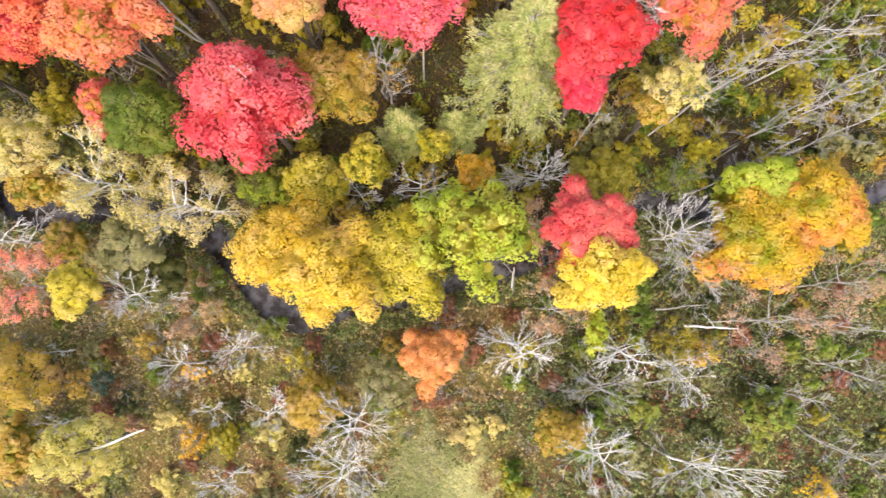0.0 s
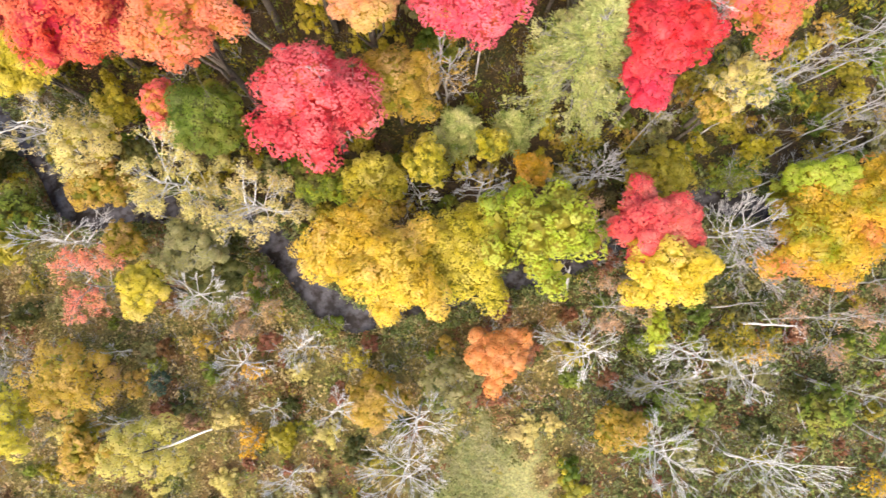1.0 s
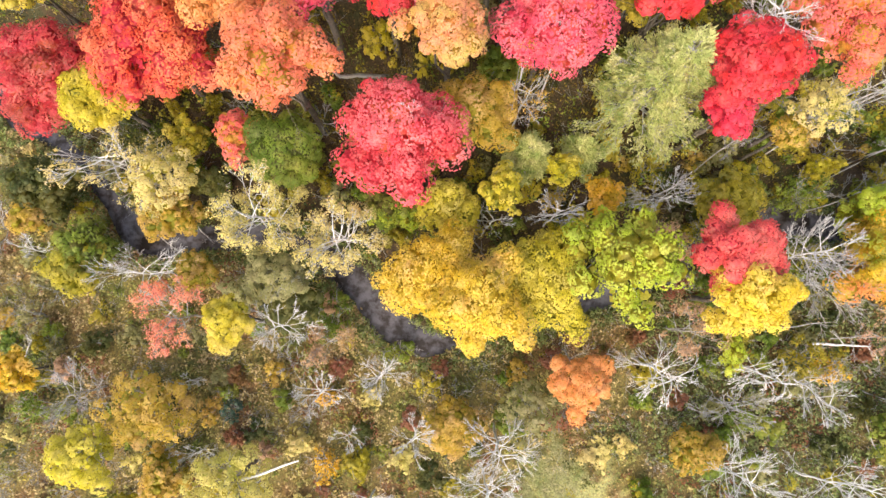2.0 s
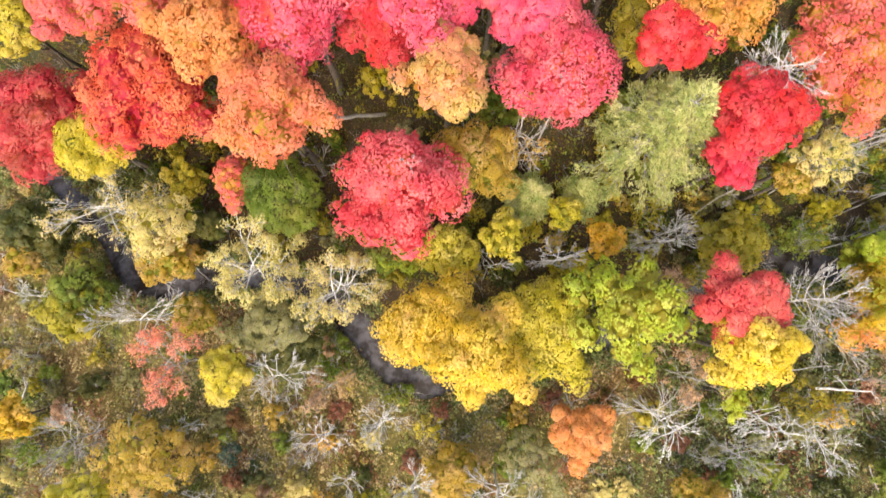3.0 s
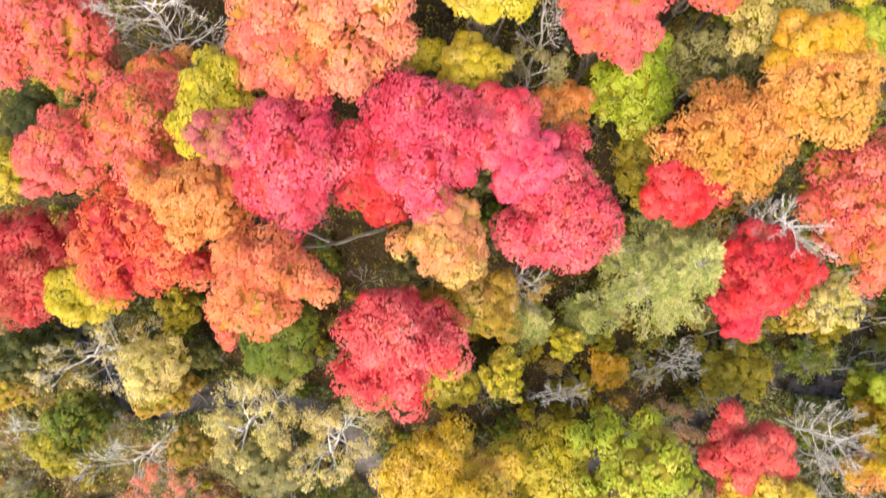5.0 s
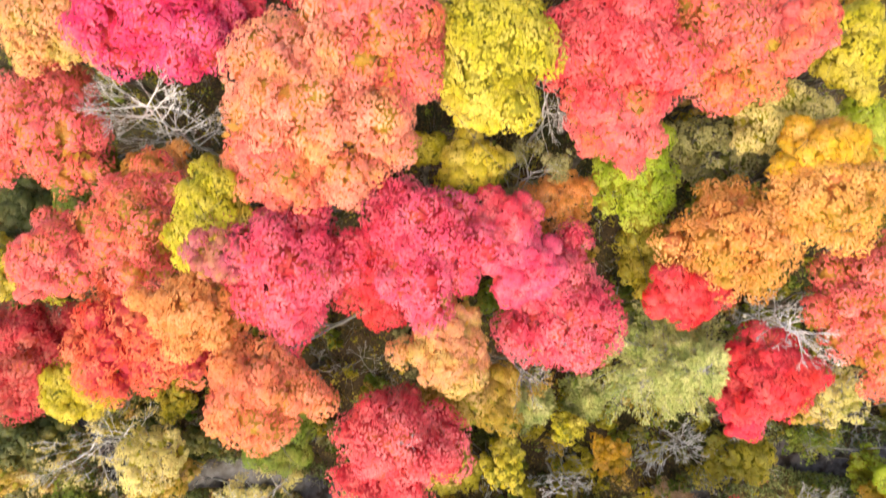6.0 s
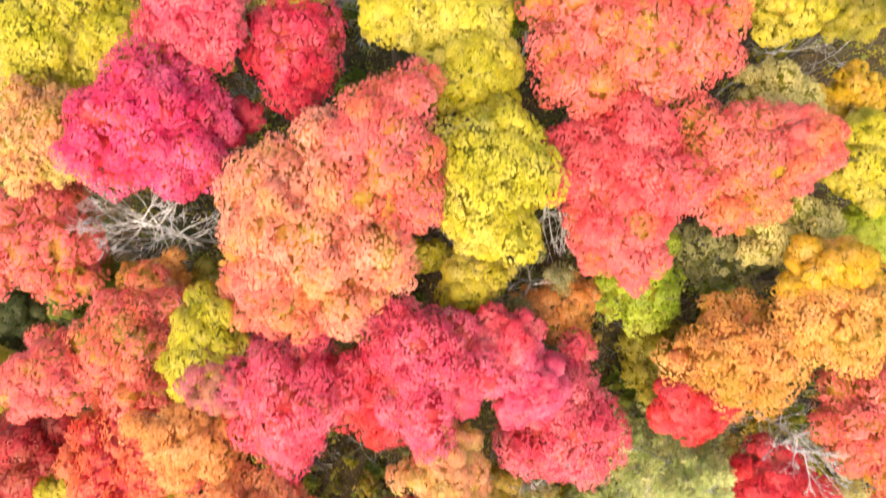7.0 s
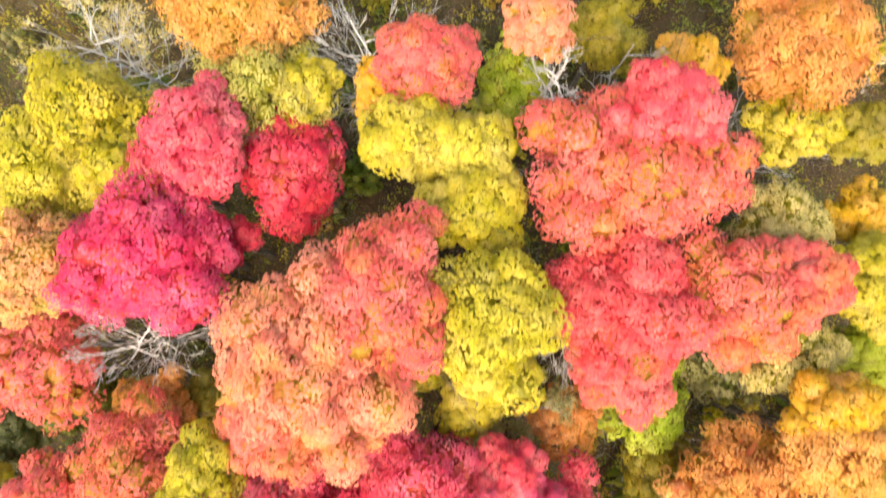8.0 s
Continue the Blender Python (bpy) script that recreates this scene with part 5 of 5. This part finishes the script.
bare_tree(310, 25.9, 14.3, 12.5, 2.3, "tall bare grey tree leaning outward", wood=TWIGWOOD, thick=0.65, twigs=6, boughs=14, low=0.5, stretch=(1.19, 0.84), lean=(5.7, 1.5))
bare_tree(311, 25.6, 19.3, 14.0, 1.9, "tall bare grey tree leaning outward", wood=TWIGWOOD, thick=0.65, twigs=6, boughs=14, low=0.5, stretch=(1.79, 0.56), lean=(6.2, 2.3))
bare_tree(312, 27.4, 11.6, 11.0, 2.2, "tall bare grey tree leaning outward", wood=TWIGWOOD, thick=0.65, twigs=6, boughs=13, low=0.5, stretch=(1.11, 0.9), lean=(6.9, 3.3))
bare_tree(313, 26.6, -6.2, 9.0, 1.6, "bare grey tree leaning outward", wood=TWIGWOOD, thick=0.65, twigs=6, boughs=12, low=0.4, stretch=(1.41, 0.71), lean=(3.1, -1.7))
bare_tree(314, 31.3, -4.4, 9.0, 1.7, "bare grey tree leaning outward", wood=TWIGWOOD, thick=0.65, twigs=6, boughs=12, low=0.4, stretch=(1.21, 0.83), lean=(1.8, -1.5))
bare_tree(315, 30.9, -10.7, 9.0, 1.9, "bare grey tree leaning outward", wood=TWIGWOOD, thick=0.65, twigs=6, boughs=12, low=0.4, stretch=(1.35, 0.74), lean=(2.2, -1.7))
bare_tree(316, -1.8, 9.3, 10.0, 1.6, "bare grey shrub on the north bank", boughs=10, twigs=8, stretch=(1.42, 0.7))
bare_tree(317, -7.1, 9.3, 7.0, 1.5, "bare white shrub on the north bank", boughs=7, stretch=(1.08, 0.93))
bare_tree(318, 10.9, 13.2, 12.0, 1.5, "slender bare tree leaning over a red maple", boughs=7, low=0.6, thick=0.5, wood=TWIGWOOD, stretch=(1.07, 0.93), lean=(1.2, 1.9))
bare_tree(319, 9.0, 12.1, 6.0, 1.5, "bare grey shrub without leaves", boughs=10, twigs=8, stretch=(0.96, 1.04))
bare_tree(320, -33.9, -4.2, 5.0, 1.0, "small bare grey shrub on the meadow", boughs=6, stretch=(1.41, 0.71))
bare_tree(321, -33.1, -10.3, 4.0, 1.4, "small bare blue-grey shrub", boughs=10, twigs=8, stretch=(1.46, 0.69))
bare_tree(322, -4.4, 18.3, 13.0, 1.7, "bare grey tree among ochre leaves", boughs=10, wood=TWIGWOOD, twigs=8, stretch=(0.94, 1.06))
forked_trunk(323, (-16.3, 24.3, 0.1), (-20.2, 22.4, 5.0), [(-22.2, 20.9, 15.4), (-23.4, 23.6, 18.2)], 0.21, "forked grey dead trunk leaning into the maples")
bare_tree(325, -36.1, 5.2, 9.0, 2.5, "bare white dead tree on the bank", boughs=13, droop=0.1, twigs=8, stretch=(1.22, 0.82))
bare_tree(326, -46.0, 7.4, 8.0, 1.3, "thin bare grey tree on the meadow", boughs=10, twigs=8, stretch=(1.1, 0.91))
fallen_log(327, -50.8, -3.9, 0.4, -47.9, 3.0, 1.5, 0.09, "long grey fallen trunk on the meadow")
fallen_log(328, 20.8, -1.9, 3.5, 24.9, -2.1, 4.5, 0.12, "bleached white fallen trunk resting on branches", wood=DEADWOOD)
fallen_log(329, 18.9, -0.5, 2.0, 22.8, -0.1, 2.8, 0.065, "grey fallen trunk resting on branches")
fallen_log(330, 6.3, 1.0, 0.3, 6.3, 3.2, 2.4, 0.16, "short bare leaning stem at the water's edge", stubs=1)
fallen_log(331, -27.6, -11.5, 7.5, -22.6, -9.6, 9.7, 0.13, "snapped white birch stem without bark", wood=DEADWOOD, stubs=0)
fallen_log(332, -18.0, 6.5, 0.1, -16.6, 7.8, 0.5, 0.07, "bare branch lying across the stream", stubs=2)
fallen_log(333, 26.6, -7.7, 0.4, 27.6, -11.7, 0.5, 0.1, "thin grey fallen trunk on the meadow")
fallen_log(334, -34.6, 9.9, -0.2, -33.0, 8.3, -0.1, 0.07, "wet grey branch lying in the stream", stubs=3)
fallen_log(335, -32.4, 8.5, -0.25, -30.4, 7.9, -0.2, 0.09, "wet grey branch lying in the stream", stubs=2)
fallen_log(336, -38.6, 9.4, -0.2, -36.4, 7.6, 0.3, 0.06, "thin bare branch hanging over the stream", stubs=4)

# bushes between the trees: a few kinds, each copied with its own turn and size
BUSH_KINDS = {
    "olive": "yellow-olive wild bush among meadow herbs",
    "ochre": "ochre-brown wild bush among meadow herbs",
    "green": "fresh green wild bush among herbs",
    "darkgreen": "dark green bramble bush among herbs",
    "greygreen": "grey-green willow bush with thin leaves",
    "sand": "sandy half-dry bush with thin leaves",
    "yellow": "small yellow wild bush in the undergrowth",
    "rust": "rust-brown dying bush on the meadow",
    "pinksand": "pinkish dry bush with thin leaves",
}
NAMES = {"olive": "olive_bush", "ochre": "ochre_bush", "green": "green_bush", "darkgreen": "bramble_bush", "greygreen": "willow_bush", "sand": "dry_bush", "yellow": "yellow_bush", "rust": "rusty_bush", "pinksand": "withered_bush"}
BUSHES = {}
for i, (colour, text) in enumerate(BUSH_KINDS.items()):
    for j in range(2):
        BUSHES[colour, j] = shrub(700 + 2 * i + j, 60 + 3 * i, -60 - 4 * j, 1.6 + 0.4 * j, 1.3, 1.1, colour, text, NAMES[colour], 0.05 + 0.15 * j, 0.27, 2, 1)
for j in range(2):
    BUSHES["bare", j] = bare_tree(740 + j, 90 + 4 * j, -60, 2.6, 1.5, "leafless grey thorny bush among herbs", "bare_bush", boughs=6, low=0.1, wood=TWIGWOOD, twigs=3, thick=0.4, category="bush")

MEADOW_MIX = ["olive", "ochre", "green", "darkgreen", "greygreen", "sand", "sand", "rust", "pinksand", "green", "olive", "bare", "bare", "bare", "greygreen", "green"]
WOOD_MIX = ["olive", "ochre", "green", "darkgreen", "yellow", "green", "yellow", "greygreen", "bare", "green", "olive"]
DAMP_MIX = ["green", "green", "darkgreen", "olive", "green", "greygreen", "bare", "rust", "olive", "darkgreen"]


def strew_bushes(seed, x0, x1, y0, y1, step, mix, low, high, keep, grow=1.0):
    rng = np.random.default_rng(seed)
    for gx in np.arange(x0, x1, step):
        for gy in np.arange(y0, y1, step):
            x, y = gx + rng.uniform(-0.5, 0.5) * step, gy + rng.uniform(-0.5, 0.5) * step
            kind = mix[int(rng.integers(len(mix)))]
            if mix is MEADOW_MIX and rng.random() < float(east(x, y)):
                kind = DAMP_MIX[int(rng.integers(len(DAMP_MIX)))]
            s, tall, turn, j = grow * rng.uniform(0.6, 1.35), rng.uniform(low, high), rng.uniform(0, 360), int(rng.integers(2))
            if keep(x, y) and float(stream_gap(x, y)) > 0.9:
                copy_thing(BUSHES[kind, j], pose(x, y, 0, 0, 0, turn) @ Matrix.Diagonal((s, s * rng.uniform(0.8, 1.2), s * tall, 1)))


strew_bushes(31, -62, 42, -30, 20, 3.2, MEADOW_MIX, 0.6, 1.3, lambda x, y: float(south(x, y)) > 0.5 and math.hypot((x + 1.0) / 6.2, (y + 17.8) / 7) > 1)
strew_bushes(32, -62, 42, -4, 26, 2.4, WOOD_MIX, 0.8, 1.6, lambda x, y: -18 < float(south(x, y)) < -0.5)
strew_bushes(33, -62, 42, 12, 80, 6.5, WOOD_MIX, 1.0, 2.0, lambda x, y: float(south(x, y)) < -18, 1.5)
strew_bushes(34, 14, 48, 14, 36, 3.0, WOOD_MIX, 0.8, 1.6, lambda x, y: float(south(x, y)) < -3)
for proto in list(BUSHES.values()):
    for ob in (*proto.children_recursive, proto):
        bpy.data.objects.remove(ob)
